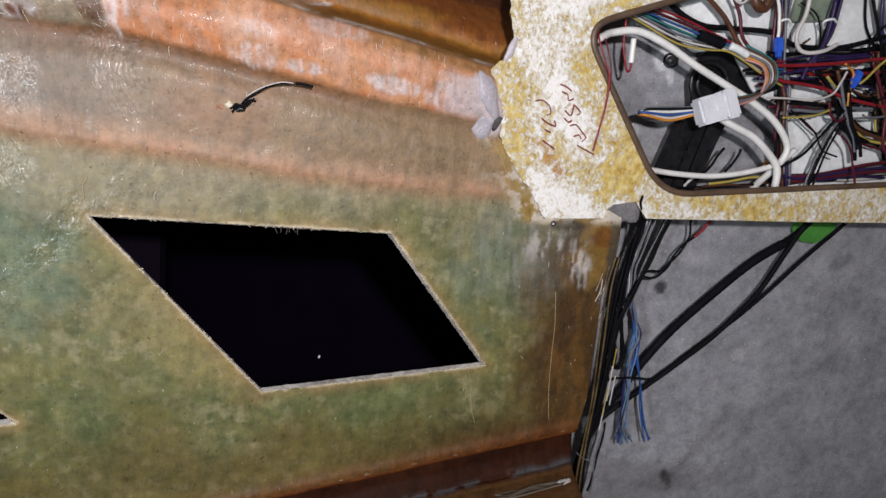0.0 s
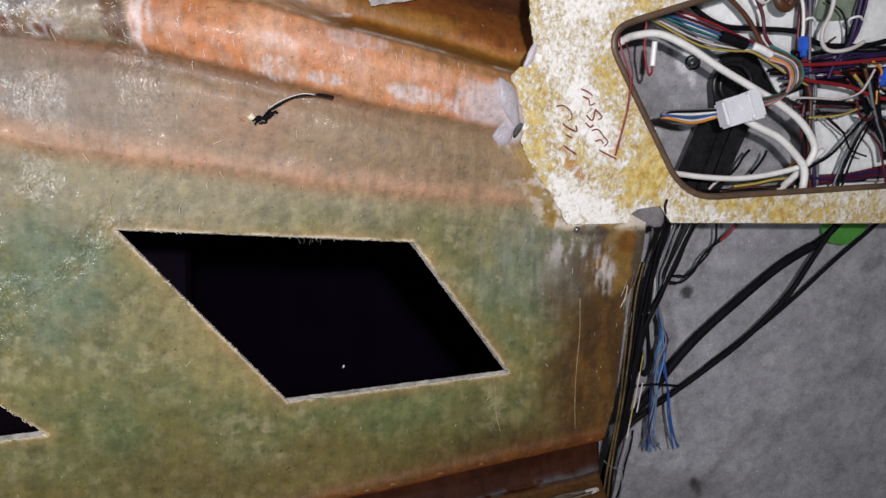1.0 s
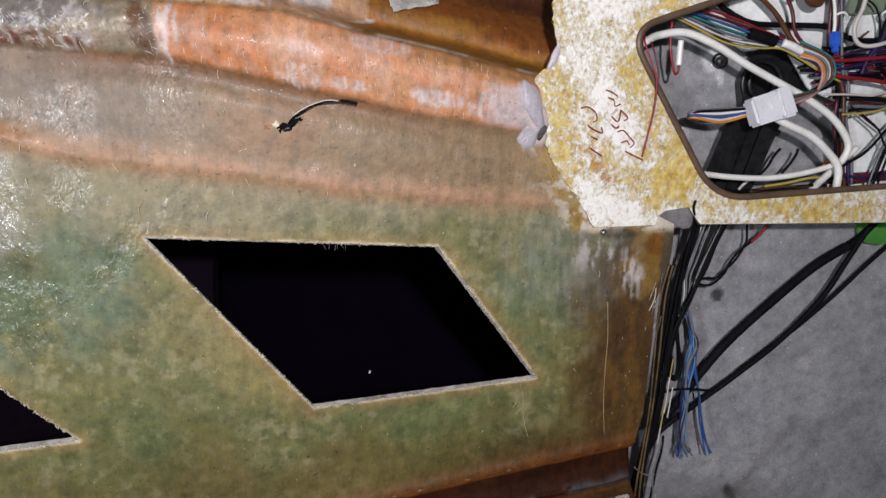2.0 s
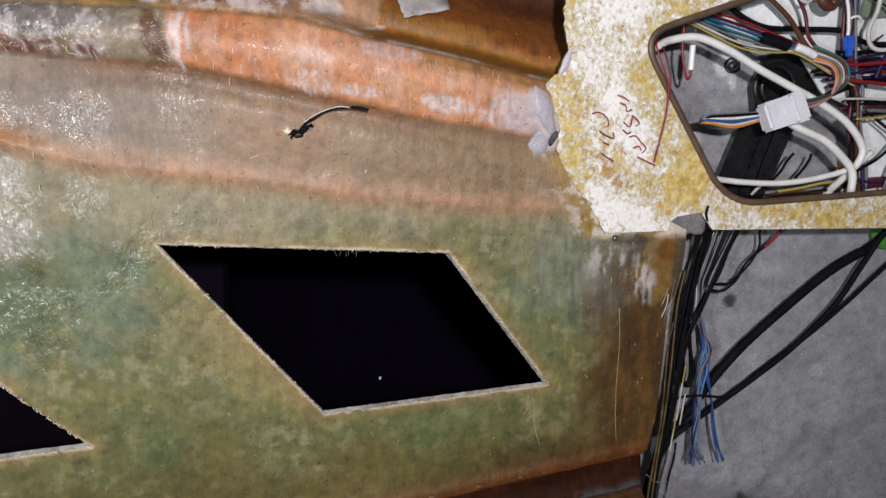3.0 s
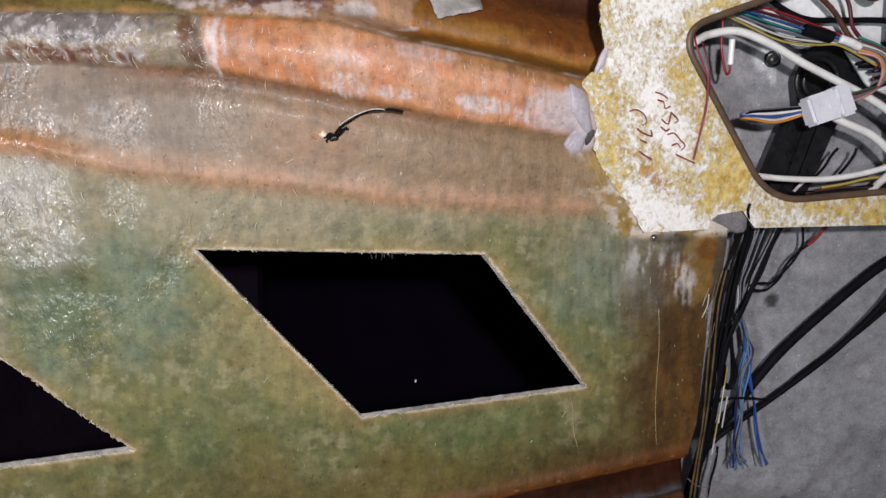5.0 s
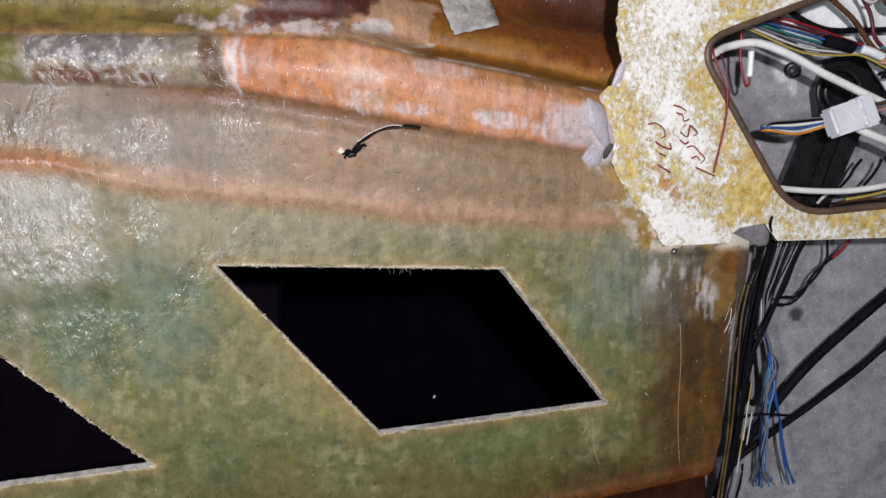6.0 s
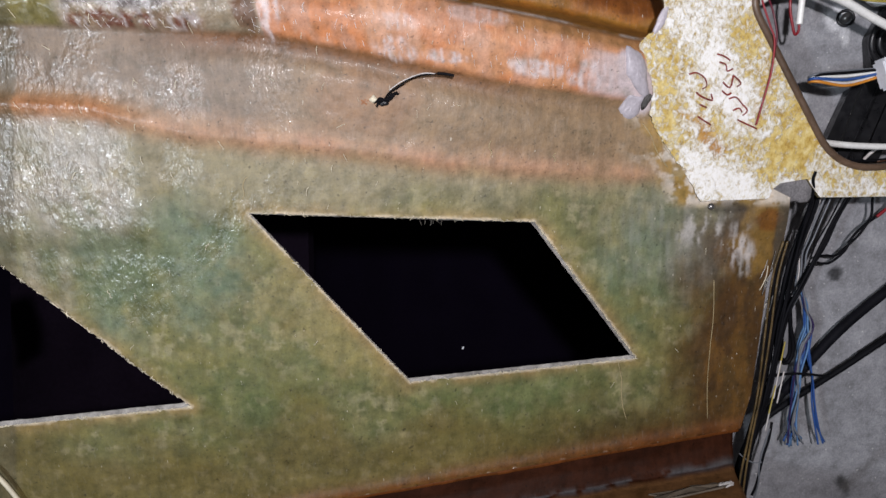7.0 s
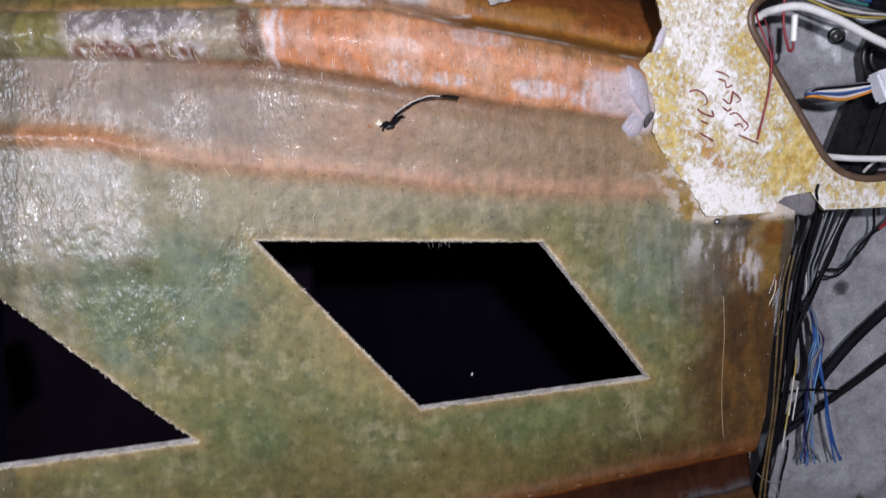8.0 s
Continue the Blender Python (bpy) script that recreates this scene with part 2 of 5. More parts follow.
def fbm(x, z, scale, seed=0, octaves=4):
    out, amp, tot = 0.0, 1.0, 0.0
    for k in range(octaves):
        out = out + amp * vnoise(x, z, scale * 2 ** k, seed + 3 * k)
        tot += amp
        amp *= 0.55
    return out / tot


RIDGE_TOP = [(-0.9, 1.452), (-0.47, 1.458), (-0.29, 1.462), (-0.19, 1.461), (-0.12, 1.447), (-0.03, 1.432), (0.05, 1.416), (0.22, 1.39)]
RIDGE_FOOT = [(-0.9, 1.43), (-0.50, 1.418), (-0.29, 1.414), (-0.20, 1.398), (-0.12, 1.383), (-0.07, 1.372), (0.04, 1.358), (0.22, 1.335)]
CREASE = [(-0.9, 1.358), (-0.53, 1.352), (-0.45, 1.348), (-0.41, 1.336), (-0.37, 1.326), (-0.24, 1.313), (-0.135, 1.298), (-0.02, 1.289), (0.1, 1.281), (0.22, 1.27)]


def lip(x):
    return 0.9625 + 0.132 * x


def relief(x, z):
    """How far the laminate stands behind its mean plane."""
    x, z = np.asarray(x, float), np.asarray(z, float)
    top, foot, crease = lerp(x, RIDGE_TOP), lerp(x, RIDGE_FOOT), lerp(x, CREASE)
    s = np.clip((z - foot) / (top - foot), 0, 1)
    d = -0.012 * np.sin(np.pi * s) ** 0.7 * smooth01((0.080 - x) / 0.035)
    d = d + 0.004 * np.exp(-(((z - foot + 0.010) / 0.012) ** 2)) * smooth01((x + 0.42) / 0.1)
    d = d + (0.016 + 0.039 * smooth01((x + 0.22) / 0.12)) * smooth01((z - top + 0.004) / 0.035) + 0.06 * smooth01((z - top - 0.035) / 0.09)
    d = d - 0.0035 * np.exp(-(((z - crease) / 0.008) ** 2)) - 0.0025 * smooth01((z - crease) / 0.012) * (1 - smooth01((z - foot) / 0.01))
    d = d - 0.003 * np.exp(-(((z - lip(x) - 0.004) / 0.008) ** 2))
    d = d - 0.004 * smooth01((-0.392 - x) / 0.022) * smooth01((z - 1.21) / 0.03) * (1 - smooth01((z - crease) / 0.012))
    bare = smooth01((-0.285 - x) / 0.02) * smooth01((z - foot) / 0.006) * smooth01((top - z + 0.004) / 0.006)
    d = d + bare * 0.0045 * (fbm(x, z, 110, 8) - 0.5)
    w = smooth01((x - 0.025) / 0.05) * smooth01((z - 1.205) / 0.045) * (1 - smooth01((z - 1.405) / 0.02))
    d = d - w * np.clip(y_hull(x, z) - y_board(x, z) - 0.0045, 0, 0.02)
    d = d + 0.004 * (fbm(x, z, 7, 2) - 0.5) + 0.0022 * (fbm(x, z, 38, 5) - 0.5)
    return d


# ---- the laminate wall with its cut openings ----
RIGHT_EDGE = [(0.93, 0.160), (0.975, 0.177), (1.028, 0.189), (1.101, 0.1955), (1.165, 0.200), (1.181, 0.207), (1.199, 0.2165), (1.257, 0.2165), (1.270, 0.190), (1.30, 0.160), (1.40, 0.130), (1.62, 0.120)]
OPENING_A = [(-0.328, 1.2490), (-0.0560, 1.2360), (0.048, 1.0830), (-0.1940, 1.0670)]
def widen(corners, amounts):
    """The outline with each side moved out by its own amount."""
    out, k = [], len(corners)
    sides = []
    cx, cz = sum(c[0] for c in corners) / k, sum(c[1] for c in corners) / k
    for i in range(k):
        (ax, az), (bx, bz) = corners[i], corners[(i + 1) % k]
        nx, nz = bz - az, ax - bx
        m = math.hypot(nx, nz)
        nx, nz = nx / m, nz / m
        if (ax - cx) * nx + (az - cz) * nz < 0:
            nx, nz = -nx, -nz
        sides.append((nx, nz, nx * ax + nz * az + amounts[i]))
    for i in range(k):
        (a, b, c), (d, e, f) = sides[i - 1], sides[i]
        det = a * e - b * d
        out.append(((c * e - b * f) / det, (a * f - c * d) / det))
    return out


OPENING_B = [(-0.800, 1.262), (-0.610, 1.258), (-0.4205, 1.0505), (-0.700, 1.033)]
CUT_A, CUT_B = OPENING_A, OPENING_B
OPENING_A, OPENING_B = widen(CUT_A, (0.0008, 0.0036, 0.0040, 0.0006)), widen(CUT_B, (0.0008, 0.0010, 0.0046, 0.001))


def ragged(corners, step, amp, seed):
    """The closed outline through corners, in short steps, slightly rough as a saw leaves it."""
    rnd = random.Random(seed)
    out = []
    for (ax, az), (bx, bz) in zip(corners, corners[1:] + corners[:1]):
        k = max(2, int(math.hypot(bx - ax, bz - az) / step))
        for i in range(k):
            t = i / k
            j = amp if i else amp * 0.3
            out.append((ax + (bx - ax) * t + rnd.uniform(-j, j), az + (bz - az) * t + rnd.uniform(-j, j)))
    return out


def inside(px, pz, loop):
    hit = np.zeros(len(px), bool)
    for (ax, az), (bx, bz) in zip(loop, loop[1:] + loop[:1]):
        cross = (az > pz) != (bz > pz)
        hit ^= cross & (px < (bx - ax) * (pz - az) / (bz - az + 1e-12) + ax)
    return hit


def blob(x, z, cx, cz, rx, rz, turn=0.0, rough=0.5, seed=0, soft=0.35):
    """A soft-edged patch with an uneven outline, 0 to 1."""
    c, s = math.cos(turn), math.sin(turn)
    u, v = ((x - cx) * c + (z - cz) * s) / rx, (-(x - cx) * s + (z - cz) * c) / rz
    r = np.sqrt(u * u + v * v) + rough * (fbm(x, z, 40, seed) - 0.5) * 2
    return smooth01((1 - r) / soft + 0.5)


def stain(x, z):
    """The laminate's colour: resin, pigment and old filler in patches."""
    top, foot, crease = lerp(x, RIDGE_TOP), lerp(x, RIDGE_FOOT), lerp(x, CREASE)
    col = np.empty((len(x), 3))
    col[:] = (0.204, 0.196, 0.064)

    def lay(c, w):
        w = np.clip(w, 0, 1)[:, None]
        col[:] = col * (1 - w) + np.array(c) * w

    n1, n2, n3, n4 = fbm(x, z, 9, 11), fbm(x, z, 14, 23), fbm(x, z, 45, 37), fbm(x, z, 22, 51)
    # green pigment through the body
    lay((0.148, 0.170, 0.076), smooth01((n1 - 0.36) / 0.30) * 0.75)
    lay((0.100, 0.118, 0.044), smooth01((fbm(x, z, 75, 61, 6) - 0.44) / 0.18) * 0.45)
    lay((0.245, 0.226, 0.074), smooth01((n2 - 0.42) / 0.30) * 0.6)
    lay((0.315, 0.290, 0.130), smooth01((fbm(x, z, 48, 67, 6) - 0.52) / 0.14) * 0.50)
    lay((0.39, 0.36, 0.20), smooth01((fbm(x, z, 85, 69, 4) - 0.62) / 0.08) * 0.55)
    lay((0.12, 0.20, 0.14), blob(x, z, -0.43, 1.205, 0.095, 0.06, 0.1, 1.0, 3, 1.4) * 0.55)
    lay((0.10, 0.20, 0.12), blob(x, z, 0.07, 1.185, 0.05, 0.045, 0.5, 1.0, 4, 1.4) * 0.45)
    lay((0.085, 0.150, 0.045), blob(x, z, -0.075, 1.032, 0.09, 0.034, 0.1, 1.0, 5, 1.4) * 0.5)
    lay((0.090, 0.140, 0.042), blob(x, z, -0.34, 1.040, 0.10, 0.050, 0.1, 1.0, 6, 1.4) * 0.42)
    lay((0.33, 0.27, 0.10), blob(x, z, -0.27, 1.13, 0.09, 0.04, -0.6, 0.9, 7, 0.8) * 0.5)
    # ochre towards the lower part
    lay((0.140, 0.098, 0.024), smooth01((1.075 - z) / 0.09 + (n2 - 0.5) * 1.6) * 0.62)
    lay((0.082, 0.054, 0.012), smooth01((1.05 - z) / 0.08 + (n4 - 0.5) * 1.2) * smooth01((x + 0.14) / 0.16) * 0.75)
    # greyish tan above the openings
    lay((0.300, 0.258, 0.155), smooth01((z - 1.235) / 0.05 + (n4 - 0.5) * 1.2) * 0.75)
    lay((0.285, 0.190, 0.102), smooth01((z - crease) / 0.02) * 0.9)
    lay((0.255, 0.205, 0.160), smooth01((z - crease) / 0.03) * smooth01((-0.22 - x) / 0.12) * 0.7)
    # paler towards the far end: the sheen there put into the colour
    lay((0.43, 0.39, 0.33), smooth01((-0.405 - x) / 0.05) * smooth01((z - 1.20) / 0.06) * smooth01((crease - z) / 0.012) * (0.35 + 0.4 * smooth01((n3 - 0.4) / 0.2)))
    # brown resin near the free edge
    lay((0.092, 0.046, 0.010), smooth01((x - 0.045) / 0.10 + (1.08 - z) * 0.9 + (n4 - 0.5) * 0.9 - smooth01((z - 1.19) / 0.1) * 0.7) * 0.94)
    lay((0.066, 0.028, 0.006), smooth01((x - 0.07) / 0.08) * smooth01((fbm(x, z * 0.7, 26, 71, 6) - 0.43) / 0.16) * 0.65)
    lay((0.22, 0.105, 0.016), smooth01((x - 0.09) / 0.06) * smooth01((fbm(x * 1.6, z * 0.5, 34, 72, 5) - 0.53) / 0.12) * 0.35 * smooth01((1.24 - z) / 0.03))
    lay((0.27, 0.16, 0.035), blob(x, z, 0.185, 1.222, 0.032, 0.035, 0, 0.8, 8) * 0.85)
    lay((0.20, 0.075, 0.012), blob(x, z, 0.193, 1.235, 0.014, 0.012, 0.3, 0.8, 88) * 0.8)
    lay((0.085, 0.075, 0.055), smooth01((x - 0.203) / 0.004) * smooth01((z - 1.17) / 0.01) * 0.75)
    # paler dust and old filler beside the board, dragged downwards
    streak = fbm(x * 3.2, z * 0.45, 70, 73, 5)
    lay((0.36, 0.37, 0.33), blob(x, z, 0.098, 1.225, 0.062, 0.048, 0.5, 0.7, 9, 1.8) * (0.45 + 0.55 * smooth01((streak - 0.30) / 0.40)) * 0.5)
    lay((0.60, 0.57, 0.54), blob(x, z, 0.166, 1.206, 0.014, 0.024, 0.1, 0.9, 10, 1.0) * smooth01((streak - 0.38) / 0.14) * 0.85)
    lay((0.62, 0.60, 0.56), blob(x, z, 0.135, 1.222, 0.022, 0.020, 0.1, 1.2, 110, 1.0) * smooth01((streak - 0.44) / 0.14) * 0.7)
    # the board's ochre and white crust runs out over the laminate
    crust = smooth01((x - np.interp(z, [1.24, 1.265, 1.30, 1.34, 1.38], [0.085, 0.066, 0.046, 0.040, 0.050]) + 0.05 * (fbm(x, z, 30, 84, 5) - 0.5)) / 0.035) * smooth01((z - 1.245) / 0.012) * smooth01((1.365 - z) / 0.02)
    lay((0.40, 0.255, 0.060), crust * (0.45 + 0.5 * smooth01((fbm(x, z, 95, 86, 5) - 0.42) / 0.12)))
    lay((0.78, 0.73, 0.64), crust * smooth01((fbm(x, z, 80, 83, 6) - 0.46) / 0.09) * 0.85)
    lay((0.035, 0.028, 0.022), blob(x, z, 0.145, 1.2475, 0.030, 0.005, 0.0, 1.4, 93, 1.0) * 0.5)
    # orange crease
    w = np.exp(-(((z - crease - 0.001) / (0.0125 + 0.006 * (n4 - 0.5))) ** 2))
    lay((0.57, 0.285, 0.165), w * 0.78 * smooth01((0.10 - x) / 0.06) * (0.8 + 0.6 * (n3 - 0.5)))
    lay((0.52, 0.215, 0.075), np.exp(-(((z - crease) / 0.008) ** 2)) * 0.65 * smooth01((-0.40 - x) / 0.05))
    # brown groove under the ridge, its shade put into the colour
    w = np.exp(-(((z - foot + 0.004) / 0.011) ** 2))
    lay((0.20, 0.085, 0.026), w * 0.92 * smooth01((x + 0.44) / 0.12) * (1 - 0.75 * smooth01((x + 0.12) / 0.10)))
    lay((0.34, 0.19, 0.10), blob(x, z, -0.20, 1.358, 0.045, 0.03, 0, 0.7, 13, 0.9) * 0.6)
    # the ridge: orange filler on the one half, bare rough laminate on the other
    s = (z - foot) / (top - foot)
    on = smooth01((s + 0.02) / 0.10) * smooth01((1.04 - s) / 0.10)
    start = smooth01((x + 0.292 + 0.004 * (n3 - 0.5)) / 0.003)
    lay((0.60, 0.238, 0.092), on * start)
    lay((0.66, 0.345, 0.175), on * start * smooth01((n4 - 0.46) / 0.14) * 0.7)
    lay((0.58, 0.215, 0.085), on * start * smooth01((fbm(x * 0.6, z, 30, 53, 5) - 0.50) / 0.12) * smooth01((x + 0.20) / 0.06) * 0.6)
    lay((0.62, 0.375, 0.265), on * start * smooth01((fbm(x * 1.6, z * 0.8, 40, 57, 5) - 0.50) / 0.16) * 0.45)
    lay((0.36, 0.18, 0.06), smooth01((s - 0.72) / 0.12) * smooth01((1.1 - s) / 0.1) * smooth01((x + 0.10) / 0.05) * 0.8)
    bare = on * (1 - start)
    lay((0.33, 0.27, 0.18), bare)
    lay((0.20, 0.175, 0.055), bare * smooth01((-0.452 - x) / 0.008 + (n3 - 0.5)))
    inner = smooth01((x + 0.455) / 0.01)
    # grey patch here and pale dots below: sheen of the bare part as colour
    lay((0.22, 0.20, 0.20), bare * inner * blob(x, z, -0.39, 1.447, 0.070, 0.013, 0, 0.7, 14, 0.5) * 0.85)
    lay((0.17, 0.06, 0.035), bare * inner * blob(x, z, -0.40, 1.421, 0.060, 0.009, 0.0, 0.6, 15, 0.5) * (0.35 + 0.6 * smooth01((fbm(x, z, 110, 99) - 0.42) / 0.15)))
    lay((0.62, 0.58, 0.56), bare * inner * smooth01((-0.335 - x) / 0.01) * smooth01((fbm(x * 1.4, z * 0.8, 150, 101) - 0.56) / 0.08) * 0.6)
    lay((0.14, 0.065, 0.03), bare * blob(x, z, -0.302, 1.435, 0.010, 0.020, 0.15, 1.0, 16, 0.5) * 0.9)
    # white scraped places on the filler, with their gloss put into the colour
    for cx, cz, rx, rz, sd in ((-0.177, 1.403, 0.018, 0.0095, 1), (-0.122, 1.395, 0.022, 0.005, 2), (-0.043, 1.385, 0.024, 0.008, 3), (-0.095, 1.434, 0.026, 0.009, 4), (0.01, 1.378, 0.03, 0.012, 5), (-0.281, 1.437, 0.010, 0.024, 6), (-0.17, 1.425, 0.02, 0.008, 7)):
        lay((0.76, 0.67, 0.65), blob(x, z, cx, cz, rx, rz, -0.12, 0.6, 20 + sd, 0.5) * (0.15 + 0.85 * smooth01((fbm(x * 4.5, z * 0.6, 75, 81, 4) - 0.36) / 0.25)) * (0.45 if sd in (4, 7) else 0.9))
    lay((0.60, 0.54, 0.56), blob(x, z, 0.052, 1.376, 0.018, 0.034, 0.3, 0.5, 31, 0.3))
    lay((0.66, 0.56, 0.55), on * smooth01((x + 0.01) / 0.04) * smooth01((0.72 - s) / 0.1) * 0.8)
    # above the ridge: amber resin in the hollow, olive further along
    up = smooth01((z - top - 0.001) / 0.004)
    lay((0.33, 0.150, 0.022), up)
    band = fbm(x * 0.45, z * 2.2, 26, 55, 6)
    lay((0.42, 0.155, 0.018), up * smooth01((band - 0.46) / 0.12) * 0.7)
    # darker towards the upper right: the hollow's shade put into the colour
    lay((0.20, 0.060, 0.010), up * smooth01((z - top - 0.030) / 0.03 + (band - 0.5) * 2.2) * smooth01((x + 0.16) / 0.08) * 0.9)
    lay((0.060, 0.018, 0.007), up * smooth01((z - top - 0.065) / 0.03 + (band - 0.5) * 2.0) * smooth01((x + 0.05) / 0.06) * 0.8)
    lay((0.23, 0.17, 0.045), up * smooth01((-0.265 - x) / 0.03 + (n4 - 0.5)))
    lay((0.12, 0.075, 0.022), up * smooth01((-0.255 - x) / 0.03) * smooth01((fbm(x * 0.5, z * 2, 40, 56, 5) - 0.48) / 0.12) * 0.7)
    # tan line on the ridge's top edge: a highlight put into the colour
    lay((0.44, 0.25, 0.085), np.exp(-(((z - top - 0.003) / 0.004) ** 2)) * smooth01((-0.20 - x) / 0.05) * smooth01((n3 - 0.30) / 0.2) * 0.85)
    # torn pale mat round a dark red hole in the older layer
    lay((0.56, 0.34, 0.20), up * blob(x, z, -0.148, 1.487, 0.040, 0.040, 0.5, 0.7, 18, 0.25) * 0.9)
    flake = smooth01((fbm(x * 1.3, z, 95, 102, 5) - 0.46) / 0.10)
    lay((0.60, 0.50, 0.46), up * blob(x, z, -0.235, 1.477, 0.068, 0.014, 0.03, 1.0, 19, 0.3) * (0.3 + 0.7 * flake))
    lay((0.34, 0.20, 0.13), up * blob(x, z, -0.235, 1.477, 0.062, 0.012, 0.03, 1.0, 119, 0.3) * (1 - flake) * 0.8)
    lay((0.085, 0.020, 0.010), up * blob(x, z, -0.214, 1.508, 0.048, 0.024, 0.08, 0.5, 17, 0.2))
    lay((0.10, 0.030, 0.016), up * blob(x, z, -0.246, 1.487, 0.026, 0.010, 0.1, 0.8, 117, 0.3) * 0.85)
    lay((0.74, 0.68, 0.64), up * blob(x, z, -0.170, 1.484, 0.014, 0.008, 0.5, 1.2, 120, 0.3) * 0.8)
    lay((0.74, 0.68, 0.64), up * blob(x, z, -0.120, 1.470, 0.020, 0.005, 0.5, 1.0, 121, 0.3) * 0.8)
    lay((0.60, 0.54, 0.48), np.exp(-(((z - top - 0.003) / 0.0022) ** 2)) * smooth01((x + 0.20) / 0.08) * smooth01((n3 - 0.35) / 0.15) * 0.85)
    # orange lip
    w = np.exp(-(((z - lip(x) - 0.004) / (0.009 + 0.006 * n4)) ** 2))
    lay((0.175, 0.056, 0.010), w * (0.75 + 0.6 * (n3 - 0.5)))
    # a saw-dusted border round the openings
    for loop in (OPENING_A, OPENING_B):
        dist = np.full(len(x), 9.0)
        for (ax, az), (bx, bz) in zip(loop, loop[1:] + loop[:1]):
            t = np.clip(((x - ax) * (bx - ax) + (z - az) * (bz - az)) / ((bx - ax) ** 2 + (bz - az) ** 2), 0, 1)
            dist = np.minimum(dist, np.hypot(x - ax - t * (bx - ax), z - az - t * (bz - az)))
        lay((0.40, 0.26, 0.10), np.exp(-((dist / 0.010) ** 2)) * (0.35 + 0.9 * (n3 - 0.4)))
        lay((0.72, 0.62, 0.44), smooth01((0.0028 - dist) / 0.002) * smooth01((n3 - 0.38) / 0.1) * 0.9)
    # darker beyond a slanting line at the far end, with two paler upright streaks
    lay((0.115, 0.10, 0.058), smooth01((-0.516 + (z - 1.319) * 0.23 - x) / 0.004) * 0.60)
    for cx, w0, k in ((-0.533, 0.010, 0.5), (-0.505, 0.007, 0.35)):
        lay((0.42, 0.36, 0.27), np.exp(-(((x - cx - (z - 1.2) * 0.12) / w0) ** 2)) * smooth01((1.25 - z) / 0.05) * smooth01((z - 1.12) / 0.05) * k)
    return np.clip(col * np.array((0.78, 0.755, 0.77)), 0.004, 0.85)


def wetness(x, z):
    """Where the resin was left glossy and lumpy, 0 to 1."""
    top, foot = lerp(x, RIDGE_TOP), lerp(x, RIDGE_FOOT)
    w = 0.10 + 0.74 * smooth01((-0.20 - x) / 0.20) * smooth01((z - 1.12) / 0.12) * smooth01((fbm(x, z, 26, 95, 6) - 0.36) / 0.26)
    w = w + 0.35 * blob(x, z, -0.44, 1.195, 0.050, 0.045, 0.2, 0.8, 96, 0.8) - 0.25 * smooth01((x - 0.03) / 0.08)
    w = w + 0.30 * blob(x, z, -0.475, 1.315, 0.060, 0.045, 0.2, 0.8, 98, 0.8)
    w = w + 0.04 * smooth01((z - foot + 0.02) / 0.02) - 0.05 * smooth01((z - top) / 0.01)
    w = w + 0.60 * smooth01((-0.335 - x) / 0.01) * smooth01((x + 0.455) / 0.01) * smooth01((z - foot) / 0.005) * smooth01((top - z) / 0.005)
    return np.clip(w + 0.25 * (fbm(x, z, 50, 97) - 0.5), 0, 1)


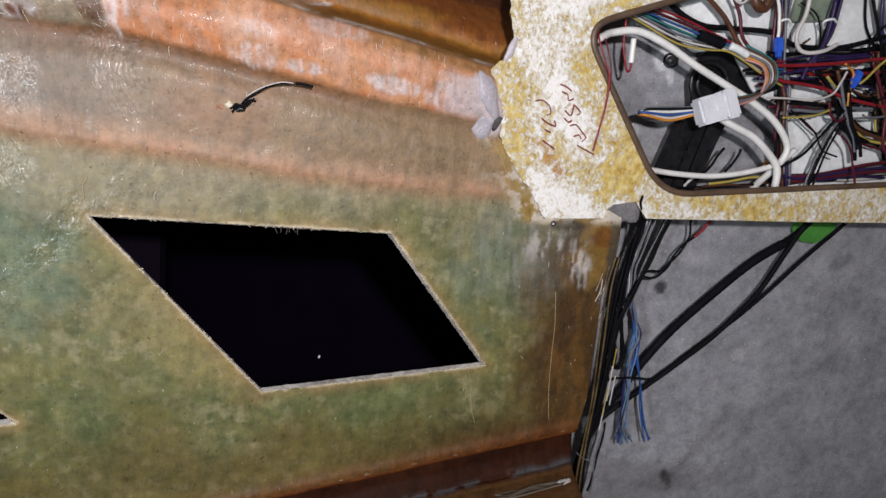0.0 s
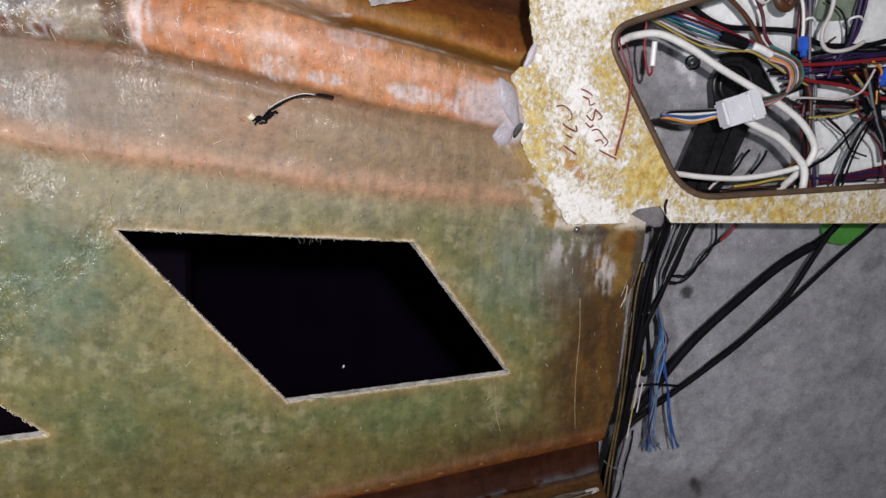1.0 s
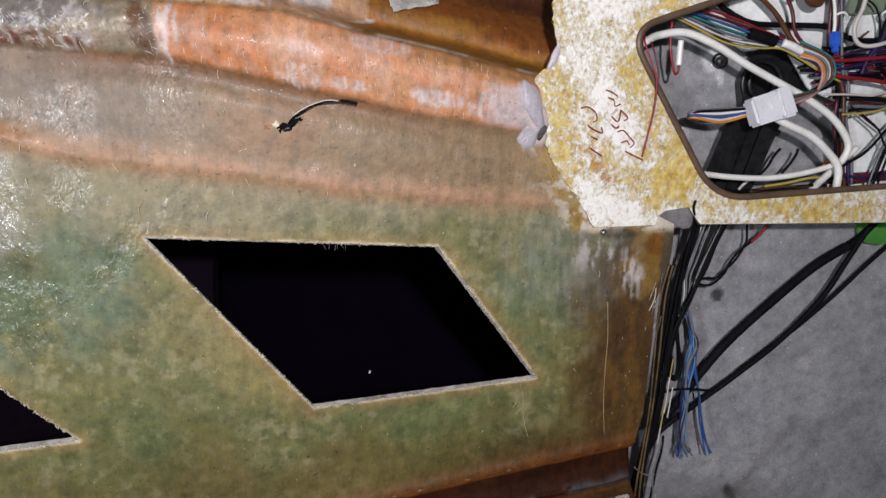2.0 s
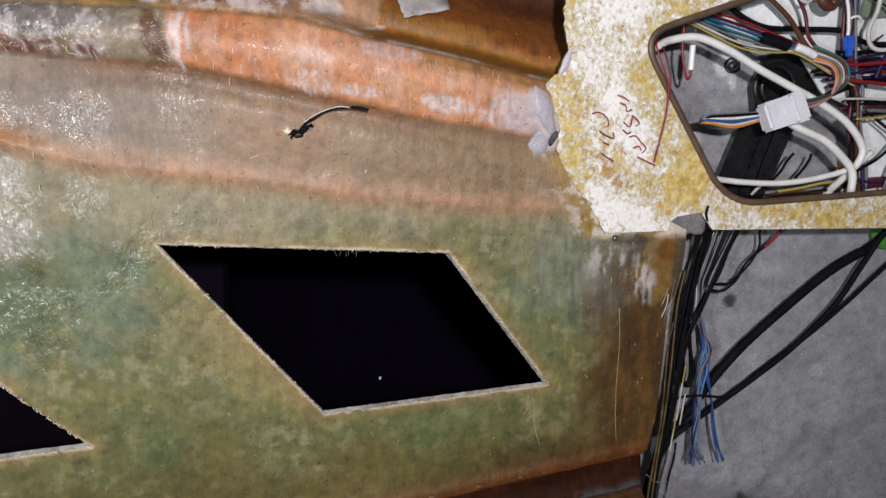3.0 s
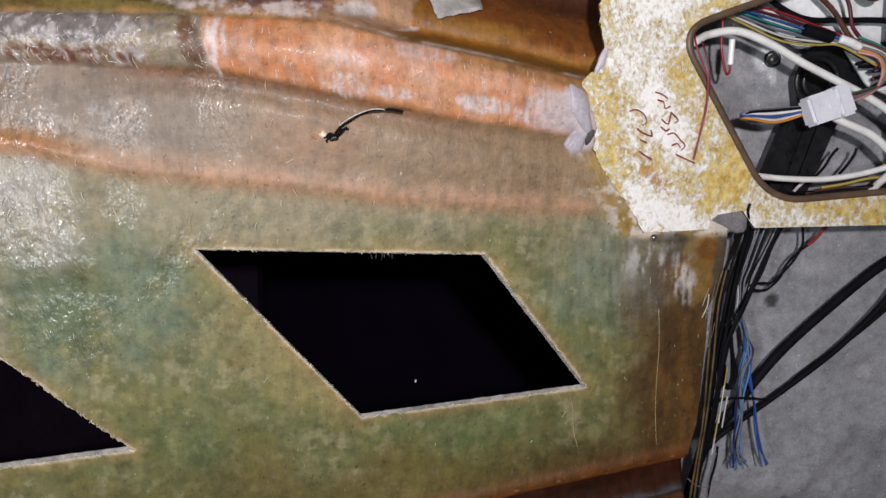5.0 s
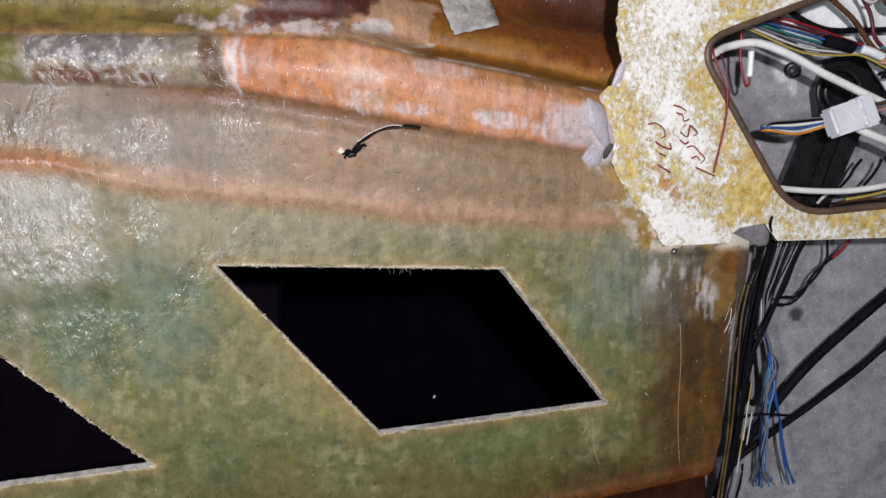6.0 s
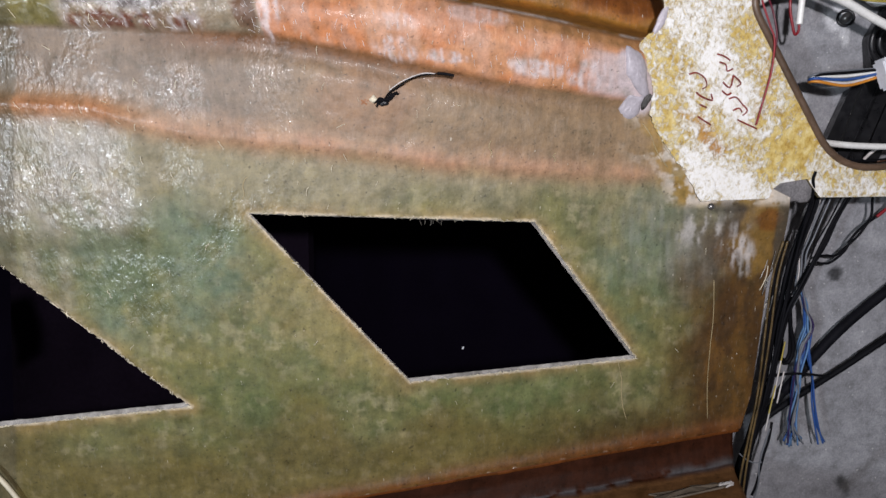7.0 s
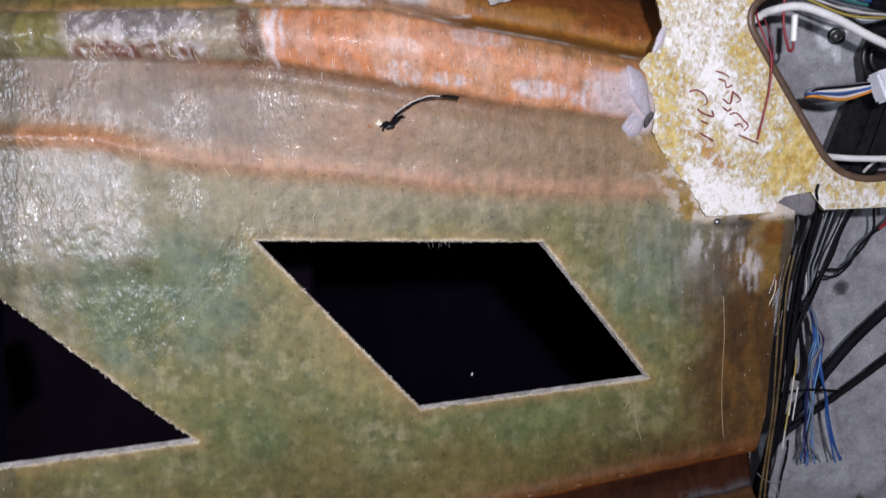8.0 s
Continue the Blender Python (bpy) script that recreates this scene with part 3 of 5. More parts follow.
def laminate_wall():
    step = 0.0023
    outline = [(-0.92, lip(-0.92)), (-0.92, 1.62)] + [(x, z) for z, x in RIGHT_EDGE[::-1] if z > 0.99] + [(0.178, lip(0.178))]
    gx, gz = np.meshgrid(np.arange(-0.90, 0.22, step), np.arange(0.84, 1.61, step))
    gx, gz = gx.ravel(), gz.ravel()
    rs = np.random.RandomState(3)
    gx, gz = gx + rs.uniform(-0.25, 0.25, len(gx)) * step, gz + rs.uniform(-0.25, 0.25, len(gz)) * step
    coarse = (gx > -0.66) | (rs.rand(len(gx)) < 0.25)
    keep = coarse & (gz > lip(gx) + 0.002) & (gx < np.interp(gz, [a for a, _ in RIGHT_EDGE], [b for _, b in RIGHT_EDGE]) - 0.002)
    a, b = ragged(OPENING_A, 0.004, 0.0006, 1), ragged(OPENING_B, 0.004, 0.0006, 2)
    for loop in (a, b):
        near = np.zeros(len(gx), bool)
        for px, pz in loop:
            near |= np.hypot(gx - px, gz - pz) < 0.0015
        keep &= ~near & ~inside(gx, gz, loop)
    border = []
    for (ax, az), (bx, bz) in zip(outline, outline[1:] + outline[:1]):
        k = max(1, int(math.hypot(bx - ax, bz - az) / 0.005))
        border += [(ax + (bx - ax) * i / k, az + (bz - az) * i / k) for i in range(k)]
    loops = [border, a, b]
    pts = [p for lp in loops for p in lp] + list(zip(gx[keep], gz[keep]))
    edges, base = [], 0
    for lp in loops:
        edges += [(base + i, base + (i + 1) % len(lp)) for i in range(len(lp))]
        base += len(lp)
    from mathutils import geometry
    verts, _, faces, *_ = geometry.delaunay_2d_cdt([Vector((float(x), float(z))) for x, z in pts], edges, [], 0, 1e-7)
    vx, vz = np.array([v.x for v in verts]), np.array([v.y for v in verts])
    tri = np.array([f for f in faces])
    cx, cz = vx[tri].mean(1), vz[tri].mean(1)
    ok = inside(cx, cz, border) & ~inside(cx, cz, a) & ~inside(cx, cz, b)
    tri = tri[ok]
    vy = y_hull(vx, vz) + relief(vx, vz)
    p, q, r = (np.c_[vx, vy, vz][tri[:, i]] for i in range(3))
    flip = np.cross(q - p, r - p)[:, 1] > 0
    tri[flip] = tri[flip][:, ::-1]
    wall = link_mesh("wall_fibreglass", np.c_[vx, vy, vz], tri.tolist(), LAMINATE, smooth=True)
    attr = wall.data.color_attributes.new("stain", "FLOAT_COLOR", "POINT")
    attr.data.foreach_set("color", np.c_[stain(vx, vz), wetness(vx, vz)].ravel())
    tagged(wall, "stained green and orange bare fibreglass wall with cut openings", "wall", kind="structure")
    thick = 0.003
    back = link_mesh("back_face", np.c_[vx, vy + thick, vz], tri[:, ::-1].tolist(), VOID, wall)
    for lp, name, cut, wide in ((a, "cut_edge", CUT_A, OPENING_A), (b, "cut_edge", CUT_B, OPENING_B), (border, "outer_edge", None, None)):
        k = len(lp)
        rnd = random.Random(k)
        lx, lz = np.array([p[0] for p in lp]), np.array([p[1] for p in lp])
        ly = y_hull(lx, lz) + relief(lx, lz)
        mx, mz = lx.copy(), lz.copy()
        if cut:
            near = ragged(cut, 0.0004, 0.0, 0)
            cxs, czs = np.array([p[0] for p in near]), np.array([p[1] for p in near])
            for i in range(k):
                j = np.argmin((cxs - lx[i]) ** 2 + (czs - lz[i]) ** 2)
                mx[i], mz[i] = cxs[j], czs[j]
        rows = [np.c_[lx, ly - 0.0003, lz], np.c_[mx + rs.uniform(-1, 1, k) * 0.0005, ly + thick * 0.6, mz + rs.uniform(-1, 1, k) * 0.0005], np.c_[mx, ly + thick, mz]]
        vs = np.concatenate(rows)
        fs = [(r * k + i, r * k + (i + 1) % k, (r + 1) * k + (i + 1) % k, (r + 1) * k + i) for r in range(2) for i in range(k)]
        if cut:
            link_mesh(name, vs, fs, CUT_EDGE, wall, "pale rough sawn laminate edge")
        else:
            link_mesh(name, vs, fs, RESIN_EDGE, wall, "brown resin-soaked free edge")
    return wall


laminate_wall()


def lower_step():
    """Under the lip the moulding steps back, then runs out as a shelf."""
    prof = [(0.004, 0.0005), (0.020, -0.001), (0.044, -0.005), (0.047, -0.030), (0.042, -0.056), (0.030, -0.064), (0.004, -0.070), (-0.05, -0.077), (-0.14, -0.084), (-0.30, -0.092)]
    fine = []
    for (a, b), (c, d) in zip(prof, prof[1:]):
        k = max(1, int(math.hypot(c - a, d - b) / 0.004))
        fine += [(a + (c - a) * i / k, b + (d - b) * i / k, (c, d)) for i in range(k)]
    xs = np.arange(-0.92, 0.179, 0.004)
    run = np.cumsum([0] + [math.hypot(fine[i + 1][0] - fine[i][0], fine[i + 1][1] - fine[i][1]) for i in range(len(fine) - 1)])
    vs, cs = [], []
    for k, (dy, dz, _) in enumerate(fine):
        z0 = lip(xs)
        wob = 0.003 * (fbm(xs, xs * 0 + run[k], 30, 4) - 0.5)
        vs.append(np.c_[xs, y_hull(xs, z0) - 0.002 + dy + wob, z0 + dz + wob])
        n3, n4 = fbm(xs, xs * 0 + run[k], 60, 8), fbm(xs, xs * 0 + run[k], 20, 9)
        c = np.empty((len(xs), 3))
        # recessed face: reddish brown, with the shade under the lip put into it
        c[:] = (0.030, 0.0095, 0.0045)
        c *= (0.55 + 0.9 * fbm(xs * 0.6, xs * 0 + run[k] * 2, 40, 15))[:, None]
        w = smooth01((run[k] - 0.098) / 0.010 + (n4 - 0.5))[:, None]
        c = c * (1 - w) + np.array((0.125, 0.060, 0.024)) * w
        w = (np.exp(-(((run[k] - 0.094 + 0.016 * (n4 - 0.5)) / 0.006) ** 2)) * smooth01((n3 - 0.36) / 0.12) * 0.9)[:, None]
        c = c * (1 - w) + np.array((0.075, 0.072, 0.076)) * w
        w = (math.exp(-((run[k] / 0.007) ** 2)) * np.ones(len(xs)) * 0.8)[:, None]
        c = c * (1 - w) + np.array((0.13, 0.040, 0.009)) * w
        cs.append(np.c_[c, 0.08 * n3])
    n = len(xs)
    fs = [(r * n + i, r * n + i + 1, (r + 1) * n + i + 1, (r + 1) * n + i) for r in range(len(fine) - 1) for i in range(n - 1)]
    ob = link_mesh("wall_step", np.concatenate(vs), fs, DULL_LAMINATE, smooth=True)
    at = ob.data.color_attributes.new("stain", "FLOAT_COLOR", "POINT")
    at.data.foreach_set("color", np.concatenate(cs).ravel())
    m = ob.modifiers.new("thickness", "SOLIDIFY")
    m.thickness, m.offset = 0.005, -1
    return tagged(ob, "dark brown recessed fibreglass step below an orange lip", "wall", kind="structure")


lower_step()


# ---- the grey lining behind, and the dark compartment ----
def y_felt(x, z):
    return y_board(x, z) + 0.10


def felt_wall():
    xs = np.concatenate([np.arange(0.12, 0.80, 0.004), np.arange(0.80, 1.30, 0.03)])
    zs = np.concatenate([np.arange(0.30, 0.80, 0.03), np.arange(0.80, 1.60, 0.004), np.arange(1.60, 2.0, 0.03)])
    gx, gz = np.meshgrid(xs, zs)
    x, z = gx.ravel(), gz.ravel()
    y = y_felt(x, z) + 0.004 * (fbm(x, z, 6, 3) - 0.5)
    s = np.ones((len(x), 3))

    def dark(w, c):
        s[:] = s * (1 - w[:, None]) + np.array(c) * w[:, None]

    dark(blob(x, z, 0.309, 1.168, 0.009, 0.009, 0, 0.5, 3, 0.5) * 0.9, (0.12, 0.12, 0.12))
    dark(blob(x, z, 0.345, 0.868, 0.008, 0.018, 0.5, 0.6, 4, 0.6) * 0.85, (0.15, 0.15, 0.14))
    t = np.clip(((x - 0.346) * 0.077 + (z - 0.865) * 0.088) / (0.077 ** 2 + 0.088 ** 2), 0, 1.15)
    d = np.hypot(x - 0.346 - t * 0.077, z - 0.865 - t * 0.088)
    dark(np.exp(-((d / 0.008) ** 2)) * 0.4 * (0.4 + fbm(x, z, 40, 6)), (0.45, 0.42, 0.38))
    dark(blob(x, z, 0.60, 1.20, 0.02, 0.012, 0, 0.9, 5, 0.9) * 0.5, (0.4, 0.4, 0.4))
    dark(blob(x, z, 0.445, 1.065, 0.010, 0.008, 0, 0.9, 6, 0.9) * 0.5, (1.5, 1.45, 1.4))
    dark(blob(x, z, 0.287, 1.466, 0.017, 0.016, -0.6, 1.0, 7, 0.3) * 0.9, (2.0, 2.0, 1.95))
    dark(blob(x, z, 0.297, 1.445, 0.006, 0.016, 0.1, 0.8, 8, 0.4) * 0.9, (1.9, 1.9, 1.85))
    dark(blob(x, z, 0.245, 1.375, 0.012, 0.016, 0.2, 1.0, 9, 0.5) * 0.8, (1.7, 1.75, 1.75))
    nx = len(xs)
    fs = [(r * nx + i, r * nx + i + 1, (r + 1) * nx + i + 1, (r + 1) * nx + i) for r in range(len(zs) - 1) for i in range(nx - 1)]
    ob = link_mesh("wall_felt", np.c_[x, y, z], fs, FELT, smooth=True)
    at = ob.data.color_attributes.new("stain", "FLOAT_COLOR", "POINT")
    at.data.foreach_set("color", np.c_[s, np.ones(len(x))].ravel())
    m = ob.modifiers.new("thickness", "SOLIDIFY")
    m.thickness, m.offset = 0.006, -1
    return tagged(ob, "grey stained felt-lined wall behind hanging cables", "wall", kind="structure")


felt_wall()


def slab(name, lo, hi, mat, parent=None, label="", bevel=0.0):
    bm = bmesh.new()
    bmesh.ops.create_cube(bm, size=1)
    for v in bm.verts:
        v.co = Vector([lo[i] + (v.co[i] + 0.5) * (hi[i] - lo[i]) for i in range(3)])
    if bevel:
        bmesh.ops.bevel(bm, geom=bm.edges[:], offset=bevel, segments=2, affect="EDGES")
    return part(name, bm, mat, parent, label)


def closing():
    """Plain sheets, near-black in place of darkness, round the space behind the wall, and an unseen plain room round
    the viewer.
    """
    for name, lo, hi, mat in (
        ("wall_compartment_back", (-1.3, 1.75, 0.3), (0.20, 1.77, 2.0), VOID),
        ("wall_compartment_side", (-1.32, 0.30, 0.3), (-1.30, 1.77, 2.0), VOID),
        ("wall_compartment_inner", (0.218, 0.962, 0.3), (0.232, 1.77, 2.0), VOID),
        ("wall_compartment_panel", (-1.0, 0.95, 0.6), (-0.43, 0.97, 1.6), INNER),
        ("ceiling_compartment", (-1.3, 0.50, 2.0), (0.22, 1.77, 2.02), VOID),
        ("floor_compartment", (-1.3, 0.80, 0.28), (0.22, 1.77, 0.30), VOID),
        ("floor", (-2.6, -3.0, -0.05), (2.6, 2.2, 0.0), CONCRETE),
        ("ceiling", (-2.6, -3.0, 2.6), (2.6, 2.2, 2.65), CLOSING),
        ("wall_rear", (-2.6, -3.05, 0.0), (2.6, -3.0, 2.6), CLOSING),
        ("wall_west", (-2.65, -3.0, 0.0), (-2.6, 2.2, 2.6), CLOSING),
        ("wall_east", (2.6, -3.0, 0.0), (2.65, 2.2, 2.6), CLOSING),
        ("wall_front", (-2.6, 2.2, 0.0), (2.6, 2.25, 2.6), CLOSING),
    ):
        tagged(slab(name, lo, hi, mat), "plain dull or near-black surface added to close the space", "wall", kind="structure")


closing()


# ---- the painted board with its rounded hatch ----
def rounded(corners, radius, seg=8):
    """Outline with each corner rounded."""
    out, k = [], len(corners)
    for i in range(k):
        p0, p1, p2 = (Vector(corners[(i + j - 1) % k]) for j in range(3))
        r = radius[i] if isinstance(radius, (list, tuple)) else radius
        a, b = p1 + (p0 - p1).normalized() * r, p1 + (p2 - p1).normalized() * r
        for s in range(seg + 1):
            t = s / seg
            out.append(tuple(a * (1 - t) ** 2 + p1 * 2 * t * (1 - t) + b * t * t))
    return out


HATCH = rounded([(0.157, 1.461), (0.2625, 1.2845), (0.72, 1.3145), (0.72, 1.57), (0.45, 1.56)], [0.034, 0.042, 0.03, 0.03, 0.05])


def board():
    rnd = random.Random(5)
    left = [(0.078, 1.66), (0.080, 1.50), (0.075, 1.468), (0.080, 1.441), (0.070, 1.422), (0.055, 1.411), (0.060, 1.395), (0.070, 1.375), (0.066, 1.356), (0.070, 1.338), (0.084, 1.310), (0.100, 1.290), (0.121, 1.2555)]
    rough = []
    for (ax, az), (bx, bz) in zip(left, left[1:]):
        k = max(1, int(math.hypot(bx - ax, bz - az) / 0.0025))
        rough += [(ax + (bx - ax) * i / k + rnd.uniform(-0.0009, 0.0007) + 0.010 * (fbm(np.array([ax + (bx - ax) * i / k]), np.array([az + (bz - az) * i / k]), 70, 3)[0] - 0.5), az + (bz - az) * i / k + rnd.uniform(-0.0008, 0.0008)) for i in range(k)]
    bottom = [(0.121, 1.2545), (0.192, 1.2560), (0.196, 1.266), (0.204, 1.272), (0.232, 1.276), (0.239, 1.2665), (0.247, 1.2565), (0.45, 1.2555), (0.80, 1.2565)]
    outline = rough + bottom + [(0.80, 1.66)]
    loops = [outline, HATCH]
    pts = [p for lp in loops for p in lp]
    gx, gz = np.meshgrid(np.arange(0.05, 0.80, 0.006), np.arange(1.255, 1.66, 0.006))
    gx, gz = gx.ravel(), gz.ravel()
    far = np.ones(len(gx), bool)
    for px, pz in pts:
        far &= np.hypot(gx - px, gz - pz) > 0.003
    far &= inside(gx, gz, outline) & ~inside(gx, gz, HATCH)
    edges, base = [], 0
    for lp in loops:
        edges += [(base + i, base + (i + 1) % len(lp)) for i in range(len(lp))]
        base += len(lp)
    pts += list(zip(gx[far], gz[far]))
    from mathutils import geometry
    verts, _, faces, *_ = geometry.delaunay_2d_cdt([Vector((float(x), float(z))) for x, z in pts], edges, [], 0, 1e-7)
    vx, vz = np.array([v.x for v in verts]), np.array([v.y for v in verts])
    tri = np.array([f for f in faces])
    cx, cz = vx[tri].mean(1), vz[tri].mean(1)
    tri = tri[inside(cx, cz, outline) & ~inside(cx, cz, HATCH)]
    wav = 0.002 * (fbm(vx, vz, 9, 6) - 0.5)
    vy = y_board(vx, vz) + wav
    p, q, r = (np.c_[vx, vy, vz][tri[:, i]] for i in range(3))
    flip = np.cross(q - p, r - p)[:, 1] > 0
    tri[flip] = tri[flip][:, ::-1]
    face = link_mesh("wall_board", np.c_[vx, vy, vz], tri.tolist(), BOARD)
    paint = 0.42 + 0.0 * vx
    for cx, cz, rx, rz, turn, k in ((0.14, 1.270, 0.055, 0.016, -0.1, 0.62), (0.118, 1.285, 0.02, 0.03, 0.6, 0.45), (0.150, 1.365, 0.022, 0.045, 0.3, 0.40), (0.12, 1.43, 0.03, 0.03, 0, 0.30), (0.145, 1.50, 0.04, 0.03, 0, 0.35), (0.26, 1.262, 0.05, 0.012, 0, 0.25)):
        paint = paint + k * blob(vx, vz, cx, cz, rx, rz, turn, 0.5, 7, 1.2)
    for cx, cz, rx, rz, turn, k in ((0.085, 1.345, 0.022, 0.03, 0.0, 0.30), (0.215, 1.315, 0.02, 0.04, -0.5, 0.35), (0.09, 1.40, 0.02, 0.02, 0, 0.20), (0.45, 1.268, 0.25, 0.010, 0, 0.10)):
        paint = paint - k * blob(vx, vz, cx, cz, rx, rz, turn, 0.5, 9, 1.2)
    rusty = 0.8 * blob(vx, vz, 0.130, 1.312, 0.018, 0.009, -0.8, 0.8, 12, 0.8) + 0.5 * blob(vx, vz, 0.112, 1.338, 0.02, 0.006, -0.5, 0.9, 13, 0.8)
    tint = face.data.color_attributes.new("stain", "FLOAT_COLOR", "POINT")
    tint.data.foreach_set("color", np.c_[np.clip(paint, 0, 1), np.clip(rusty, 0, 1), 0 * paint, 0 * paint + 1].ravel())
    tagged(face, "ochre board with flaking white paint and a rounded hatch", "board", kind="structure")
    link_mesh("back_face", np.c_[vx, vy + 0.008, vz], tri[:, ::-1].tolist(), BOARD_EDGE, face)
    for lp, name in ((outline, "board_edge"), (HATCH, "hatch_edge")):
        k = len(lp)
        lx, lz = np.array([p[0] for p in lp]), np.array([p[1] for p in lp])
        ly = y_board(lx, lz) + 0.002 * (fbm(lx, lz, 9, 6) - 0.5)
        fs = [(i, (i + 1) % k, k + (i + 1) % k, k + i) for i in range(k)]
        link_mesh(name, np.concatenate([np.c_[lx, ly, lz], np.c_[lx, ly + 0.008, lz]]), fs, BOARD_EDGE, face)
    return face


board()


# ---- tubes ----
def spline(points, per=6, closed=False):
    """A smooth curve through the points."""
    p = [Vector(q) for q in points]
    k = len(p)
    out = []
    for i in range(k if closed else k - 1):
        a, b, c, d = (p[(i + j - 1) % k] if closed else p[min(max(i + j - 1, 0), k - 1)] for j in range(4))
        for s in range(per):
            t = s / per
            out.append(0.5 * ((2 * b) + (c - a) * t + (2 * a - 5 * b + 4 * c - d) * t * t + (3 * b - a - 3 * c + d) * t ** 3))
    if not closed:
        out.append(p[-1])
    return out


def tube(name, points, radius, mat, parent=None, label="", sides=7, per=6, closed=False, flat=1.0, wobble=0.0):
    path = spline(points, per, closed)
    k = len(path)
    vs, fs, side = [], [], None
    for i, q in enumerate(path):
        ahead = path[(i + 1) % k] if (closed or i < k - 1) else q
        behind = path[i - 1] if (closed or i > 0) else q
        t = (ahead - behind).normalized()
        if side is None:
            side = t.orthogonal().normalized()
        side = (side - t * side.dot(t)).normalized()
        up = t.cross(side)
        r = radius(i / max(k - 1, 1)) if callable(radius) else radius
        r *= 1 + wobble * (vnoise(np.array([i * 0.37]), np.array([radius if not callable(radius) else 1.0]) * 900, 1.0, 3)[0] - 0.5)
        for j in range(sides):
            ang = 2 * math.pi * j / sides
            vs.append(q + side * math.cos(ang) * r + up * math.sin(ang) * r * flat)
    for i in range(k if closed else k - 1):
        for j in range(sides):
            a, b = i * sides, ((i + 1) % k) * sides
            fs.append((a + j, a + (j + 1) % sides, b + (j + 1) % sides, b + j))
    if not closed:
        fs.append(tuple(range(sides))[::-1])
        fs.append(tuple((k - 1) * sides + j for j in range(sides)))
    return link_mesh(name, vs, fs, mat, parent, label, smooth=True)


def even(loop, step):
    """The closed outline in steps of equal length."""
    out = []
    for (ax, az), (bx, bz) in zip(loop, loop[1:] + loop[:1]):
        k = max(1, round(math.hypot(bx - ax, bz - az) / step))
        out += [(ax + (bx - ax) * i / k, az + (bz - az) * i / k) for i in range(k)]
    return out


rim = tube("hatch_rim", [on_board(x, z, 0.001) for x, z in even(HATCH, 0.006)], 0.0040, RIM, None, "", 8, 1, closed=True)
tagged(rim, "brown rubber edging round the hatch opening", "edging")


def cable(points, d, r, mat, name="cable", label="", category="cable", group="", sides=7, per=6):
    """A cable through (x, z) or (x, z, d) places behind the board's face."""
    pts = [on_board(p[0], p[1], p[2] if len(p) > 2 else d) for p in points]
    ob = tube(name, pts, r, mat, None, "", sides, per)
    return tagged(ob, label, category, group)



# ---- white cables and connector in the hatch ----
HW = "white cables in the hatch"
cable([(0.165, 1.446, 0.012), (0.182, 1.457, 0.018), (0.198, 1.467), (0.229, 1.471), (0.266, 1.459), (0.304, 1.440), (0.353, 1.418), (0.386, 1.403), (0.421, 1.382), (0.443, 1.356), (0.441, 1.338), (0.432, 1.322, 0.045), (0.420, 1.306, 0.06), (0.41, 1.29, 0.065)], 0.03, 0.0044, WHITE_SHEATH, "cable", "thick white round cable looped inside the hatch", group=HW, sides=10)
cable([(0.325, 1.392), (0.354, 1.376), (0.391, 1.361), (0.417, 1.341), (0.431, 1.324), (0.431, 1.299), (0.425, 1.27)], 0.026, 0.0046, WHITE_SHEATH, "cable", "white round cable bending down behind the connector", group=HW, sides=10)
cable([(0.235, 1.322), (0.258, 1.318), (0.297, 1.314), (0.344, 1.313), (0.391, 1.319), (0.435, 1.331), (0.46, 1.35)], 0.035, 0.0036, WHITE_SHEATH, "cable", "white round cable lying along the hatch bottom", group=HW, sides=10)


def connector():
    base = new("connector")
    base.matrix_world = Matrix.Translation(on_board(0.3315, 1.390, 0.016)) @ pose(0, 0, 0, 0, -17, 15)
    tagged(base, "white plastic multi-pin plug hanging on coloured wires", "connector")
    housing = slab("housing", (-0.027, -0.010, -0.0165), (0.010, 0.010, 0.0165), WHITE_PLASTIC, base, "", 0.003)
    slab("socket", (0.008, -0.0105, -0.0178), (0.027, 0.0105, 0.0178), WHITE_PLASTIC, base, "", 0.003)
    slab("latch", (-0.006, -0.0114, -0.005), (0.008, -0.0096, 0.005), WHITE_PLASTIC, housing, "", 0.0008)
    return base


connector()
for k, (c, dz) in enumerate((("black", 0.006), ("white", 0.003), ("blue", -0.001), ("pale", -0.004), ("orange", -0.007), ("slate", 0.008))):
    cable([(0.305, 1.386 + dz * 0.6), (0.274, 1.381 + dz * 1.0), (0.245 - 0.002 * (k % 3), 1.382 + dz * 0.5), (0.238, 1.382 + dz * 0.2, 0.035), (0.25, 1.381 - dz * 0.1, 0.045), (0.285, 1.381, 0.05)], 0.022 + 0.002 * (k % 2), 0.0016, WIRE[c], "wire", c + " thin wire folded back beside the white plug", "wire", "wires on the plug")
for k, c in enumerate(("pink", "orange", "slate", "pale", "brown", "teal")):
    o = 0.0032 * (k - 2.5)
    cable([(0.352, 1.399 + o * 0.6), (0.374, 1.404 + o * 0.5), (0.396 + o * 0.4, 1.413 + o * 0.3), (0.407 + o, 1.430), (0.399 + o, 1.447 + o * 0.4), (0.372, 1.460 + o, 0.034)], 0.024 + 0.002 * (k % 2), 0.0017, WIRE[c], "wire", c + " thin wire curving from the plug to the loom", "wire", "wires on the plug")

